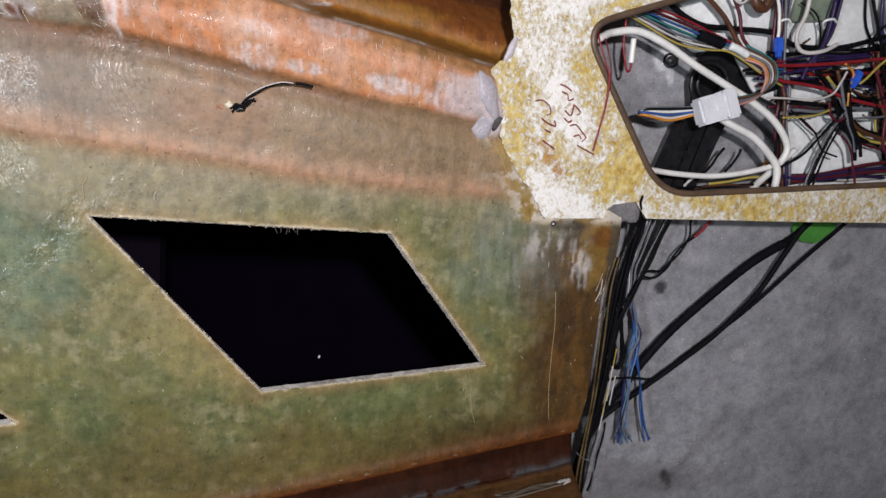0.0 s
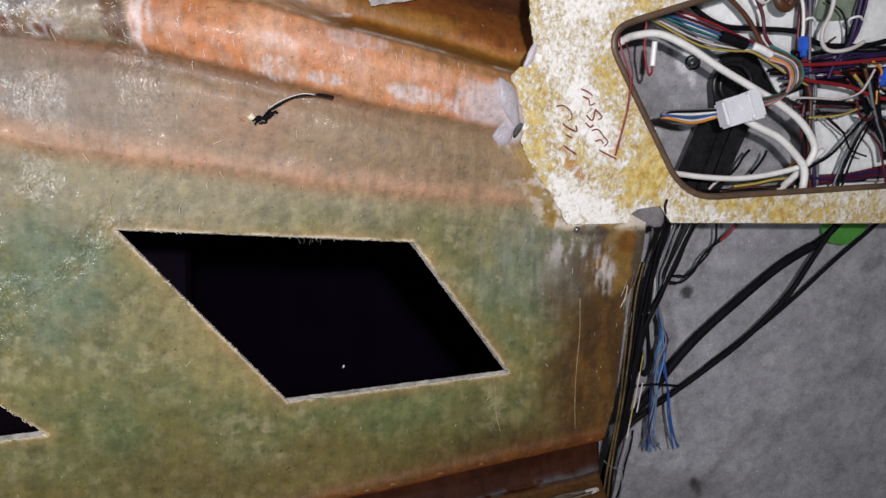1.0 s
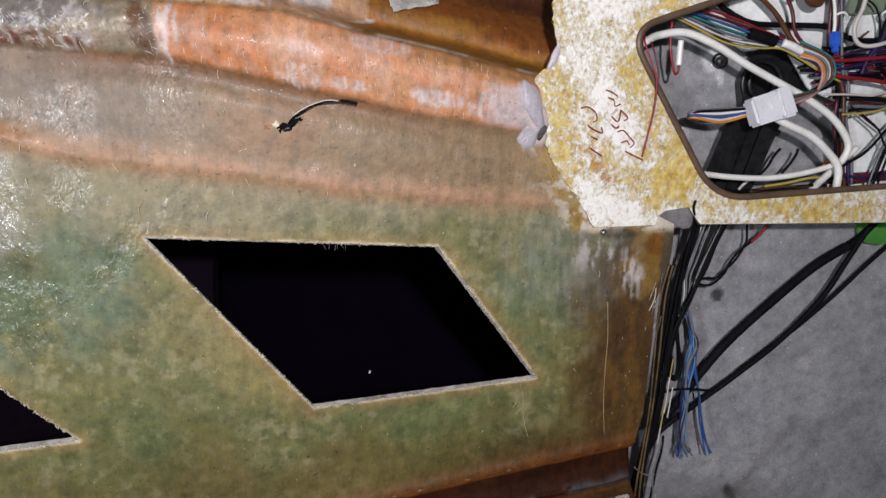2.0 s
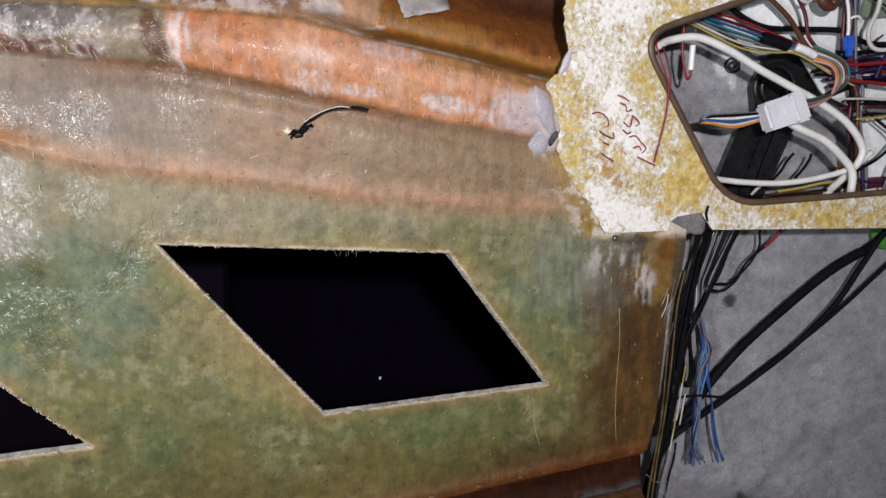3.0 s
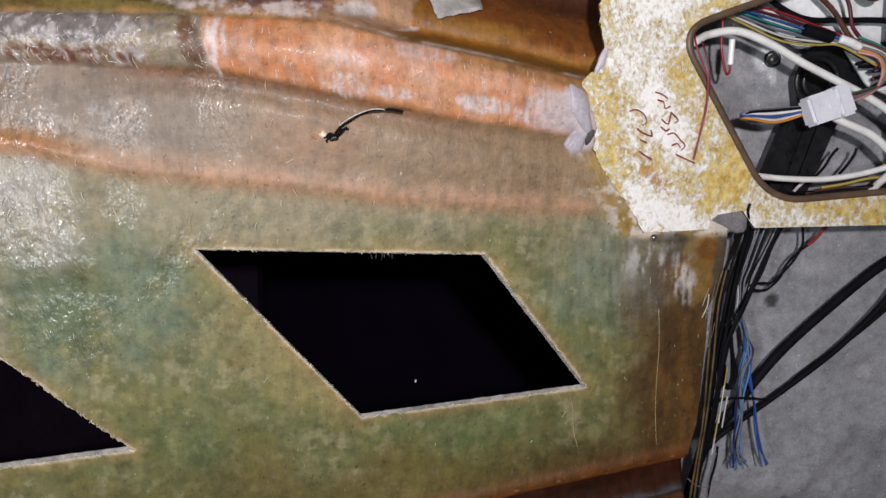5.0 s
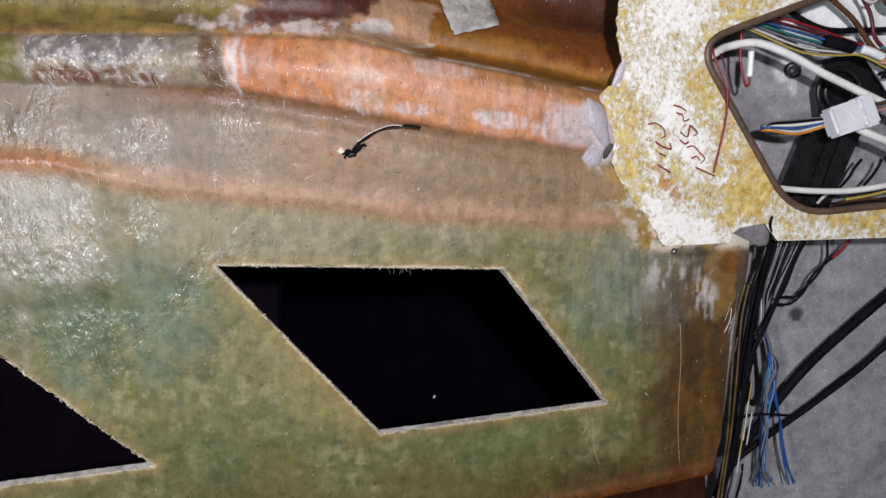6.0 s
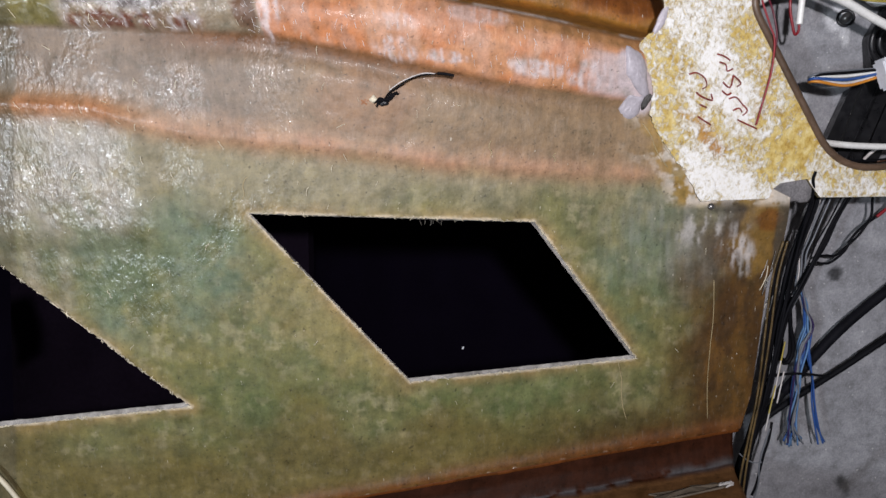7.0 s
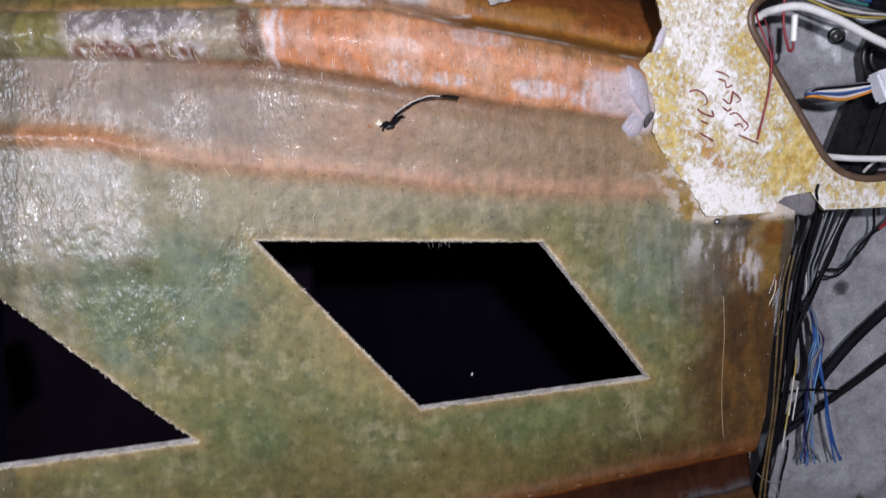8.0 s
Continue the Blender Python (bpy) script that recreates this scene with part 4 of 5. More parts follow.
# loom along the top of the hatch
for k, c in enumerate(("red", "maroon", "slate", "blue", "teal", "steel_blue", "slate", "pale", "black", "yellow")):
    o = 0.0032 * (4.5 - k)
    cable([(0.205, 1.497 + o * 0.4, 0.03), (0.235, 1.492 + o * 0.7), (0.282, 1.478 + o), (0.322, 1.470 + o * 0.7), (0.348, 1.466 + o * 0.4), (0.372, 1.458 + o * 0.5), (0.397, 1.446 + o * 0.5), (0.43, 1.440 + o)], 0.036 + 0.003 * (k % 3), 0.0013, WIRE[c], "wire", c + " wire of the loom across the hatch top", "wire", "loom across the hatch top")
tagged(tube("tape_wrap", [on_board(0.308, 1.4745, 0.034), on_board(0.322, 1.4715, 0.034), on_board(0.340, 1.467, 0.034)], 0.0066, TAPE, None, "", 9), "black tape wrapped round the wire loom", "tape")
tagged(tube("tape_wrap", [on_board(0.350, 1.4655, 0.033), on_board(0.362, 1.462, 0.033), on_board(0.374, 1.457, 0.033)], 0.0048, PLATE, None, "", 9), "clear plastic sleeve round the wire loom", "tape")

# hanging red wires at the hatch's edge
cable([(0.213, 1.515, 0.02), (0.213, 1.480), (0.212, 1.455), (0.2145, 1.440), (0.2185, 1.427), (0.2225, 1.431), (0.2215, 1.44)], 0.03, 0.0014, WIRE["red"], "wire", "thin red wire hanging into the hatch", "wire")
tagged(tube("sleeve", [on_board(0.2235, 1.462, 0.028), on_board(0.2225, 1.448, 0.028), on_board(0.222, 1.436, 0.028)], 0.0033, WHITE_SHEATH, None, "", 9), "small white plastic sleeve on a red wire", "sleeve")
cable([(0.178, 1.462, 0.012), (0.175, 1.448, -0.003), (0.183, 1.425, -0.006), (0.188, 1.410, -0.007), (0.187, 1.383, -0.005), (0.180, 1.353, -0.004), (0.1745, 1.331, -0.003)], -0.005, 0.0010, WIRE["red"], "wire", "thin red wire hanging over the painted board", "wire")
cable([(0.182, 1.450, -0.001), (0.186, 1.435, -0.006), (0.190, 1.416, -0.007), (0.189, 1.400, -0.005), (0.1885, 1.393, -0.003)], -0.005, 0.0010, WIRE["maroon"], "wire", "short dark red wire over the hatch edge", "wire")

# ---- things behind the hatch ----
def flat_plate(name, corners, d, mat, label, category, thick=0.003):
    """A sheet parallel to the board."""
    bm = bmesh.new()
    ring = [bm.verts.new(on_board(x, z, d)) for x, z in rounded(corners, 0.006, 4)]
    f = bm.faces.new(ring)
    ext = bmesh.ops.extrude_face_region(bm, geom=[f])
    for v in ext["geom"]:
        if isinstance(v, bmesh.types.BMVert):
            v.co.y += thick
    return tagged(part(name, bm, mat), label, category)


flat_plate("white_panel", [(0.462, 1.300), (0.455, 1.405), (0.402, 1.424), (0.364, 1.474), (0.312, 1.464), (0.243, 1.517), (0.20, 1.60), (0.78, 1.60), (0.78, 1.30)], 0.064, PLATE, "white painted panel behind the wiring", "panel")


def black_bracket():
    base = new("bracket")
    tagged(base, "black plastic bracket with a round boss on the felt wall", "bracket")
    def plate(name, corners, d, thick):
        bm = bmesh.new()
        ring = [bm.verts.new(on_board(x, z, d)) for x, z in rounded(corners, 0.004, 3)]
        f = bm.faces.new(ring)
        for v in bmesh.ops.extrude_face_region(bm, geom=[f])["geom"]:
            if isinstance(v, bmesh.types.BMVert):
                v.co.y += thick
        return part(name, bm, BLACK_PLASTIC, base)
    plate("arm", [(0.300, 1.386), (0.311, 1.386), (0.284, 1.300), (0.272, 1.318)], 0.074, 0.022)
    plate("arm", [(0.313, 1.396), (0.348, 1.396), (0.312, 1.296), (0.282, 1.296)], 0.066, 0.03)
    plate("arm", [(0.352, 1.396), (0.377, 1.396), (0.334, 1.296), (0.316, 1.296)], 0.072, 0.026)
    plate("top_plate", [(0.332, 1.470), (0.368, 1.479), (0.401, 1.428), (0.392, 1.400), (0.322, 1.400), (0.316, 1.440)], 0.078, 0.02)
    plate("rib", [(0.326, 1.384), (0.331, 1.384), (0.300, 1.300), (0.295, 1.300)], 0.0635, 0.004)
    for r, t in ((0.026, 0.0035), (0.017, 0.003)):
        tube("ring", [on_board(0.343 + r * math.cos(a), 1.431 + r * math.sin(a), 0.073) for a in [i * math.pi / 6 for i in range(12)]], t, BLACK_PLASTIC, base, "", 8, 3, closed=True)
    return base


black_bracket()


def screw(x, z):
    base = new("screw")
    tagged(base, "dull steel screw in the felt wall", "screw")
    c = Vector((x, y_felt(x, z) - 0.003, z))
    tube("head", [c + Vector((0, -0.004, 0)), c, c + Vector((0, 0.004, 0))], 0.0052, STEEL, base, "", 12, 2)
    tube("washer", [c + Vector((0.0085 * math.cos(a), 0, 0.0085 * math.sin(a))) for a in [i * math.pi / 5 for i in range(10)]], 0.0016, BLACK_PLASTIC, base, "", 6, 2, closed=True)


screw(0.295, 1.463)

# named looms and wires on the right of the hatch
cable([(0.26, 1.525), (0.272, 1.508), (0.311, 1.490), (0.356, 1.489), (0.411, 1.489), (0.44, 1.478), (0.47, 1.476), (0.52, 1.481), (0.60, 1.505)], 0.045, 0.0032, BLACK, "cable", "black cable curving across the hatch", sides=8)
cable([(0.39, 1.446), (0.43, 1.4475), (0.475, 1.452), (0.52, 1.458), (0.573, 1.466), (0.63, 1.472)], 0.028, 0.0024, WIRE["red"], "wire", "bright red wire running across the hatch", "wire")
cable([(0.397, 1.437), (0.425, 1.430), (0.455, 1.428), (0.49, 1.424), (0.524, 1.415), (0.585, 1.408), (0.63, 1.405)], 0.03, 0.0024, WIRE["red"], "wire", "bright red wire sagging across the hatch", "wire")
cable([(0.30, 1.53), (0.34, 1.50), (0.365, 1.470), (0.39, 1.452), (0.417, 1.445)], 0.04, 0.003, WIRE["brown"], "wire", "brown wire slanting through the hatch", "wire")
cable([(0.335, 1.54), (0.358, 1.505), (0.366, 1.478), (0.385, 1.46)], 0.036, 0.0022, WIRE["maroon"], "wire", "dark red wire slanting through the hatch", "wire")
LOOM_COLOURS = ("black", "brown", "black", "purple", "black", "maroon", "black", "slate")


def loom(points, d, spread, colours, r, group, seed, taper=True):
    """A bundle of wires that run together and part a little at the ends."""
    rnd = random.Random(seed)
    for k, c in enumerate(colours):
        ox, oz, od = (rnd.uniform(-1, 1) * spread for _ in range(3))
        pts = []
        for i, p in enumerate(points):
            e = 1.0 + 0.8 * abs(2 * i / (len(points) - 1) - 1)
            pts.append((p[0] + ox * e + rnd.uniform(-1, 1) * spread * 0.45, p[1] + oz * e + rnd.uniform(-1, 1) * spread * 0.45, d + od + rnd.uniform(-1, 1) * spread * 0.3))
        cable(pts, d, r * rnd.uniform(0.75, 1.25), WIRE[c], "wire", c.replace("_", " ") + " wire in a tangled loom behind the hatch", "wire", group, 6, 5)


loom([(0.415, 1.545), (0.421, 1.500), (0.424, 1.462), (0.428, 1.440)], 0.040, 0.005, ("purple", "purple", "purple", "slate", "purple", "black"), 0.0022, "upright loom", 14)
loom([(0.425, 1.535), (0.423, 1.487), (0.424, 1.455), (0.437, 1.422), (0.439, 1.381), (0.448, 1.340), (0.454, 1.300)], 0.045, 0.006, LOOM_COLOURS + ("maroon", "slate"), 0.0021, "upright loom", 1)
loom([(0.495, 1.54), (0.487, 1.500), (0.482, 1.480), (0.469, 1.460), (0.46, 1.445)], 0.04, 0.005, ("purple", "purple", "purple", "slate", "black"), 0.0022, "second upright loom", 2)
loom([(0.39, 1.450), (0.43, 1.452), (0.480, 1.462), (0.53, 1.470), (0.60, 1.482), (0.66, 1.49)], 0.046, 0.008, ("purple", "black", "purple", "black", "black", "purple", "black", "yellow", "purple", "black", "black", "purple"), 0.0021, "horizontal loom", 3)
loom([(0.41, 1.432), (0.45, 1.440), (0.50, 1.445), (0.56, 1.450), (0.63, 1.455)], 0.05, 0.009, ("black", "maroon", "black", "red", "brown", "black", "purple"), 0.0021, "horizontal loom", 4)
loom([(0.432, 1.402), (0.46, 1.405), (0.50, 1.406), (0.532, 1.411), (0.591, 1.420), (0.65, 1.43)], 0.046, 0.006, ("black", "slate", "black", "slate", "black", "maroon", "black", "black"), 0.0021, "lower horizontal loom", 5)
loom([(0.49, 1.45), (0.51, 1.43), (0.523, 1.405), (0.535, 1.385), (0.56, 1.372), (0.60, 1.368)], 0.036, 0.008, ("black", "brown", "black", "yellow", "maroon", "black"), 0.002, "tangle", 6)
loom([(0.50, 1.43), (0.523, 1.402), (0.513, 1.380), (0.502, 1.355), (0.488, 1.322), (0.48, 1.295)], 0.032, 0.005, ("black", "black", "slate", "black"), 0.0013, "drooping wires", 7)
loom([(0.515, 1.43), (0.525, 1.400), (0.534, 1.380), (0.545, 1.362), (0.552, 1.347)], 0.030, 0.004, ("black", "black", "green", "black", "slate"), 0.0022, "drooping wires", 8)
loom([(0.44, 1.315), (0.48, 1.318), (0.521, 1.324), (0.57, 1.328), (0.63, 1.336)], 0.05, 0.008, ("maroon", "black", "purple", "maroon", "black", "pale", "black", "purple"), 0.0024, "wires along the hatch bottom", 9)
loom([(0.56, 1.47), (0.575, 1.43), (0.59, 1.40), (0.595, 1.37), (0.62, 1.345)], 0.04, 0.012, ("black", "yellow", "black", "black", "maroon", "brown", "black", "black"), 0.0021, "tangle", 10)
loom([(0.55, 1.55), (0.56, 1.51), (0.58, 1.485), (0.62, 1.47)], 0.05, 0.010, ("black", "purple", "black", "slate"), 0.0022, "tangle", 11)
cable([(0.524, 1.404), (0.50, 1.378), (0.470, 1.345), (0.445, 1.330), (0.43, 1.322)], 0.028, 0.0018, BLACK, "wire", "thin black wire drooping from the tangle", "wire")
cable([(0.449, 1.530), (0.446, 1.507), (0.437, 1.485), (0.441, 1.469), (0.455, 1.464), (0.478, 1.468), (0.496, 1.477)], 0.028, 0.0026, WIRE["pale"], "wire", "greyish pink wire looped over the looms", "wire")
cable([(0.40, 1.408), (0.43, 1.409), (0.452, 1.409), (0.475, 1.410), (0.498, 1.418), (0.508, 1.432), (0.515, 1.446)], 0.026, 0.0014, WIRE["pale"], "wire", "thin white wire crossing the looms", "wire")
cable([(0.43, 1.386), (0.455, 1.388), (0.48, 1.392), (0.50, 1.40)], 0.026, 0.0014, WIRE["yellow"], "wire", "thin yellow wire crossing the looms", "wire")
cable([(0.395, 1.540), (0.408, 1.515), (0.412, 1.490), (0.412, 1.478)], 0.03, 0.002, WIRE["white"], "wire", "short white wire into a blue crimp", "wire")
cable([(0.350, 1.545), (0.345, 1.522), (0.356, 1.512), (0.367, 1.520), (0.362, 1.538)], 0.03, 0.0017, WIRE["pale"], "wire", "pale wire curled at the hatch top", "wire")
cable([(0.51, 1.455), (0.525, 1.444), (0.522, 1.420), (0.523, 1.405)], 0.026, 0.0016, WIRE["orange"], "wire", "thin orange wire in the tangle", "wire")
cable([(0.585, 1.475), (0.560, 1.455), (0.545, 1.440), (0.535, 1.432)], 0.024, 0.0016, WIRE["yellow"], "wire", "thin yellow wire in the tangle", "wire")
cable([(0.495, 1.408), (0.500, 1.393), (0.512, 1.386), (0.522, 1.391)], 0.026, 0.0017, WIRE["maroon"], "wire", "dark red wire loop in the tangle", "wire")


def tangle(count, seed):
    """Loose thin wires that cross the looms in all directions."""
    rnd = random.Random(seed)
    for k in range(count):
        x, z, a = rnd.uniform(0.42, 0.63), rnd.choice((rnd.gauss(1.455, 0.022), rnd.gauss(1.40, 0.02))), rnd.uniform(-0.9, 0.9)
        pts, d = [], rnd.uniform(0.022, 0.05)
        for i in range(5):
            pts.append((x, z, d + rnd.uniform(-0.004, 0.004)))
            a += rnd.uniform(-0.7, 0.7)
            x, z = x + math.cos(a) * 0.026, z + math.sin(a) * 0.022
        c = rnd.choice(("black", "black", "black", "black", "maroon", "slate", "brown", "purple", "black"))
        cable(pts, d, rnd.uniform(0.0009, 0.0017), WIRE[c], "wire", c + " loose wire crossing the looms", "wire", "loose wires in the hatch", 5, 5)


tangle(36, 12)


def crimp(x, z, d, turn):
    base = new("crimp")
    base.matrix_world = Matrix.Translation(on_board(x, z, d)) @ pose(0, 0, 0, 0, turn, 10)
    tagged(base, "blue insulated crimp connector on a wire", "crimp", "blue crimps")
    slab("sleeve", (-0.0052, -0.004, -0.008), (0.0052, 0.004, 0.010), BLUE_CLIP, base, "", 0.0016)
    slab("collar", (-0.0032, -0.003, -0.014), (0.0032, 0.003, -0.008), BLUE_CLIP, base, "", 0.001)


crimp(0.412, 1.468, 0.026, 0)
crimp(0.530, 1.439, 0.026, 25)


def tie(points, d, label):
    tagged(tube("cable_tie", [on_board(x, z, d + e) for x, z, e in points], 0.0016, PLATE, None, "", 6, 4, closed=True), label, "cable tie")


tie([(0.476, 1.503, -0.006), (0.488, 1.506, -0.009), (0.498, 1.502, 0.0), (0.487, 1.499, 0.007)], 0.04, "clear cable tie round the purple loom")
tie([(0.413, 1.497, -0.006), (0.423, 1.500, -0.010), (0.433, 1.496, 0.0), (0.423, 1.493, 0.007)], 0.04, "clear cable tie round the upright loom")
flat_plate("terminal_block", [(0.440, 1.508), (0.447, 1.540), (0.505, 1.545), (0.500, 1.514)], 0.055, plain("grey_green_plastic", (0.24, 0.29, 0.22), 0.5, 0, 0.3, 120), "grey green terminal block above the looms", "terminal block", 0.012)
tagged(tube("clamp", [on_board(0.372, 1.525, 0.03), on_board(0.377, 1.512, 0.028), on_board(0.388, 1.509, 0.03), on_board(0.395, 1.522, 0.03)], 0.006, WIRE["brown"], None, "", 7), "brown tape knot at the hatch top", "tape")

# small clutter at the hatch's bottom
for pts, c in (
    ([(0.34, 1.318), (0.352, 1.330), (0.360, 1.343), (0.368, 1.352)], "black"),
    ([(0.372, 1.322), (0.382, 1.333), (0.39, 1.345), (0.392, 1.352)], "black"),
    ([(0.35, 1.306), (0.38, 1.310), (0.41, 1.316), (0.44, 1.318)], "yellow"),
    ([(0.30, 1.300), (0.35, 1.302), (0.40, 1.306), (0.45, 1.309)], "black"),
    ([(0.41, 1.322), (0.425, 1.328), (0.436, 1.338), (0.447, 1.330)], "orange"),
    ([(0.33, 1.300), (0.37, 1.305), (0.41, 1.306), (0.445, 1.312)], "brown"),
    ([(0.315, 1.302), (0.322, 1.309), (0.328, 1.313)], "pale"),
):
    cable(pts, 0.06, 0.0018, WIRE[c], "wire", c + " wire end lying at the hatch bottom", "wire", "wire ends at the hatch bottom")

# ---- the upright bundle beside the wall and the slanting cables ----
def bundle():
    rnd = random.Random(8)
    inner = [(0.2526, 1.285), (0.2526, 1.2637), (0.2499, 1.2467), (0.2398, 1.2124), (0.2311, 1.1776), (0.2267, 1.142), (0.2207, 1.1058), (0.2152, 1.0538), (0.2054, 1.0084), (0.1935, 0.9624), (0.1850, 0.9067), (0.181, 0.85)]
    outer = [(0.296, 1.280), (0.2861, 1.2566), (0.2742, 1.2326), (0.2624, 1.205), (0.2512, 1.177), (0.2397, 1.1523), (0.2285, 1.128), (0.219, 1.085), (0.211, 1.03), (0.202, 0.985), (0.192, 0.945), (0.186, 0.88)]
    for line, count, spread in ((inner, 7, 0.0048), (outer, 5, 0.0052)):
        for k in range(count):
            ox, od = rnd.uniform(-1, 1) * spread, rnd.uniform(-0.006, 0.008)
            pts = [(x + ox * (1.0 if z > 1.19 else 0.8) + rnd.uniform(-0.0016, 0.0016), z, 0.030 + od + rnd.uniform(-0.002, 0.002)) for x, z in line]
            r = (0.0026, 0.0012, 0.0017, 0.0010, 0.0014, 0.0011, 0.0019)[k]
            cable(pts, 0.03, r, BLACK, "cable", "black cable in the bundle hanging beside the wall", group="hanging bundle")
    # wires that cling to the wall's free edge
    edge = [(0.2185, 1.21), (0.2090, 1.168), (0.2040, 1.10), (0.1985, 1.03), (0.1905, 0.975), (0.1840, 0.92), (0.181, 0.86)]
    for k in range(6):
        ox = 0.0017 * (k - 2)
        pts = [(x + ox + rnd.uniform(-0.0012, 0.0012), z, 0.014 + 0.003 * (k % 3) + rnd.uniform(-0.001, 0.001)) for x, z in edge]
        mat, word = ((RESIN_EDGE, "yellowed"), (BLACK, "black"), (BLACK, "black"), (RESIN_EDGE, "yellowed"), (BLACK, "black"), (BLACK, "black"))[k]
        cable(pts, 0.016, rnd.uniform(0.0010, 0.0017), mat, "wire", word + " wire clinging to the free edge of the wall", "wire", "wires on the wall's edge")
    # thinner grey wires between the two runs
    for k in range(5):
        o = 0.0035 * (k - 2)
        c = ("slate", "pale", "slate", "black", "slate")[k]
        cable([(0.268 + o, 1.262), (0.258 + o, 1.235), (0.252 + o * 0.8, 1.214), (0.2455 + o * 0.7, 1.195), (0.2455 + o * 0.6, 1.175), (0.2425 + o * 0.5, 1.150), (0.235, 1.125)], 0.040 + 0.002 * (k % 2), 0.0010, WIRE[c], "wire", c + " thin wire between the black cables", "wire", "thin wires in the bundle")
    # glinting bare strands and yellowed film along the wall's free edge
    for k in range(9):
        x, z = 0.199 + rnd.uniform(-0.003, 0.007), 1.150 + rnd.uniform(-0.030, 0.030)
        ln = rnd.uniform(0.010, 0.022)
        cable([(x + 0.004, z + ln), (x + rnd.uniform(-0.002, 0.003), z), (x - 0.004, z - ln)], 0.012 + rnd.uniform(0, 0.010), rnd.uniform(0.0003, 0.0006), FUZZ if k % 3 == 0 else STEEL, "strand", "pale bare wire strand in the cable bundle", "strand", "bare strands", 5)
    for (x, z), ln, c in (((0.2235, 1.070), 0.022, "yellow"), ((0.2200, 1.045), 0.024, "pale"), ((0.2245, 1.035), 0.020, "pale"), ((0.2125, 1.000), 0.020, "pale"), ((0.2155, 1.02), 0.018, "yellow")):
        cable([(x + 0.003, z + ln), (x, z), (x - 0.003, z - ln)], 0.022, 0.0009, WIRE[c], "wire", "short pale wire showing between the black cables", "wire", "pale wires in the bundle", 5)
    for k in range(2):
        o = 0.0028 * k
        cable([(0.2300 + o, 1.148), (0.2355 + o * 0.4, 1.1125), (0.2410 - o, 1.0825), (0.2376 - o * 0.6, 1.066 + o), (0.2300, 1.0635 + o), (0.2245 + o, 1.078), (0.2245 + o, 1.113), (0.228 + o, 1.14)], 0.036 + 0.003 * k, 0.0024, BLACK, "cable", "black cable folded into a narrow loop", group="narrow loops")
    cable([(0.214, 1.036), (0.2207, 1.0418), (0.2363, 1.0455), (0.260, 1.0452), (0.280, 1.0425), (0.292, 1.041)], 0.05, 0.0016, BLACK, "cable_tie", "thin black tie across the hanging cables", "cable tie")
    cable([(0.178, 0.953), (0.186, 0.945), (0.196, 0.940), (0.206, 0.940)], 0.016, 0.0007, WIRE["slate"], "cable_tie", "grey tie round the foot of the bundle", "cable tie")
    cable([(0.222, 0.985), (0.2195, 0.962), (0.214, 0.940), (0.2105, 0.920), (0.207, 0.900), (0.202, 0.885)], 0.04, 0.0016, BLACK, "wire", "thin black wire beside the bundle's foot", "wire", "wires at the bundle's foot")
    cable([(0.219, 0.978), (0.213, 0.955), (0.2085, 0.930), (0.2085, 0.905), (0.204, 0.882)], 0.036, 0.0010, WIRE["slate"], "wire", "thin grey wire beside the bundle's foot", "wire", "wires at the bundle's foot")
    cable([(0.2400, 1.283, -0.002), (0.2375, 1.275, -0.003), (0.241, 1.262, 0.004), (0.240, 1.235, 0.018), (0.231, 1.18, 0.024), (0.220, 1.10, 0.024), (0.212, 1.04, 0.026)], 0.02, 0.0015, BLACK, "cable", "black cable passing over the notch in the board", group="hanging bundle")


bundle()
SLANT = [(0.486, 1.230), (0.436, 1.202), (0.3715, 1.151), (0.3145, 1.101), (0.2775, 1.058), (0.2445, 1.0148)]
cable([(0.545, 1.285), (0.511, 1.250)] + SLANT + [(0.2215, 0.980), (0.200, 0.940), (0.187, 0.89)], 0.075, 0.0046, BLACK, "cable", "thick black cable slanting across the felt wall", sides=10)
tagged(tube("tape_wrap", [on_board(x, z, 0.075) for x, z in SLANT], 0.0062, TAPE, None, "", 10, wobble=0.12), "black tape sleeve round the thick slanting cable", "tape")
cable([(0.54, 1.29), (0.509, 1.250), (0.483, 1.210), (0.449, 1.158), (0.3925, 1.102), (0.332, 1.057), (0.282, 1.023), (0.242, 0.996), (0.218, 0.974), (0.196, 0.93)], 0.072, 0.0038, BLACK, "cable", "black cable slanting beside the thick one", sides=8)
cable([(0.60, 1.275), (0.574, 1.251), (0.520, 1.206), (0.4705, 1.161), (0.4206, 1.120), (0.378, 1.090), (0.335, 1.060)], 0.078, 0.0028, BLACK, "cable", "thin black cable slanting across the felt wall", sides=8)
cable([(0.3336, 1.275), (0.3336, 1.2564), (0.3335, 1.2366), (0.3206, 1.2147), (0.3056, 1.2001), (0.2943, 1.1907), (0.284, 1.1915), (0.272, 1.190)], 0.07, 0.0015, BLACK, "wire", "thin black wire curling below the board", "wire")
cable([(0.3391, 1.2366), (0.3239, 1.2257), (0.312, 1.212), (0.3043, 1.1964), (0.2892, 1.1833), (0.2798, 1.1821), (0.270, 1.184)], 0.066, 0.0015, BLACK, "wire", "thin black wire curling below the board", "wire")
cable([(0.372, 1.28), (0.362, 1.262), (0.352, 1.248), (0.3391, 1.2366)], 0.066, 0.0020, WIRE["red"], "wire", "red wire end below the board", "wire")
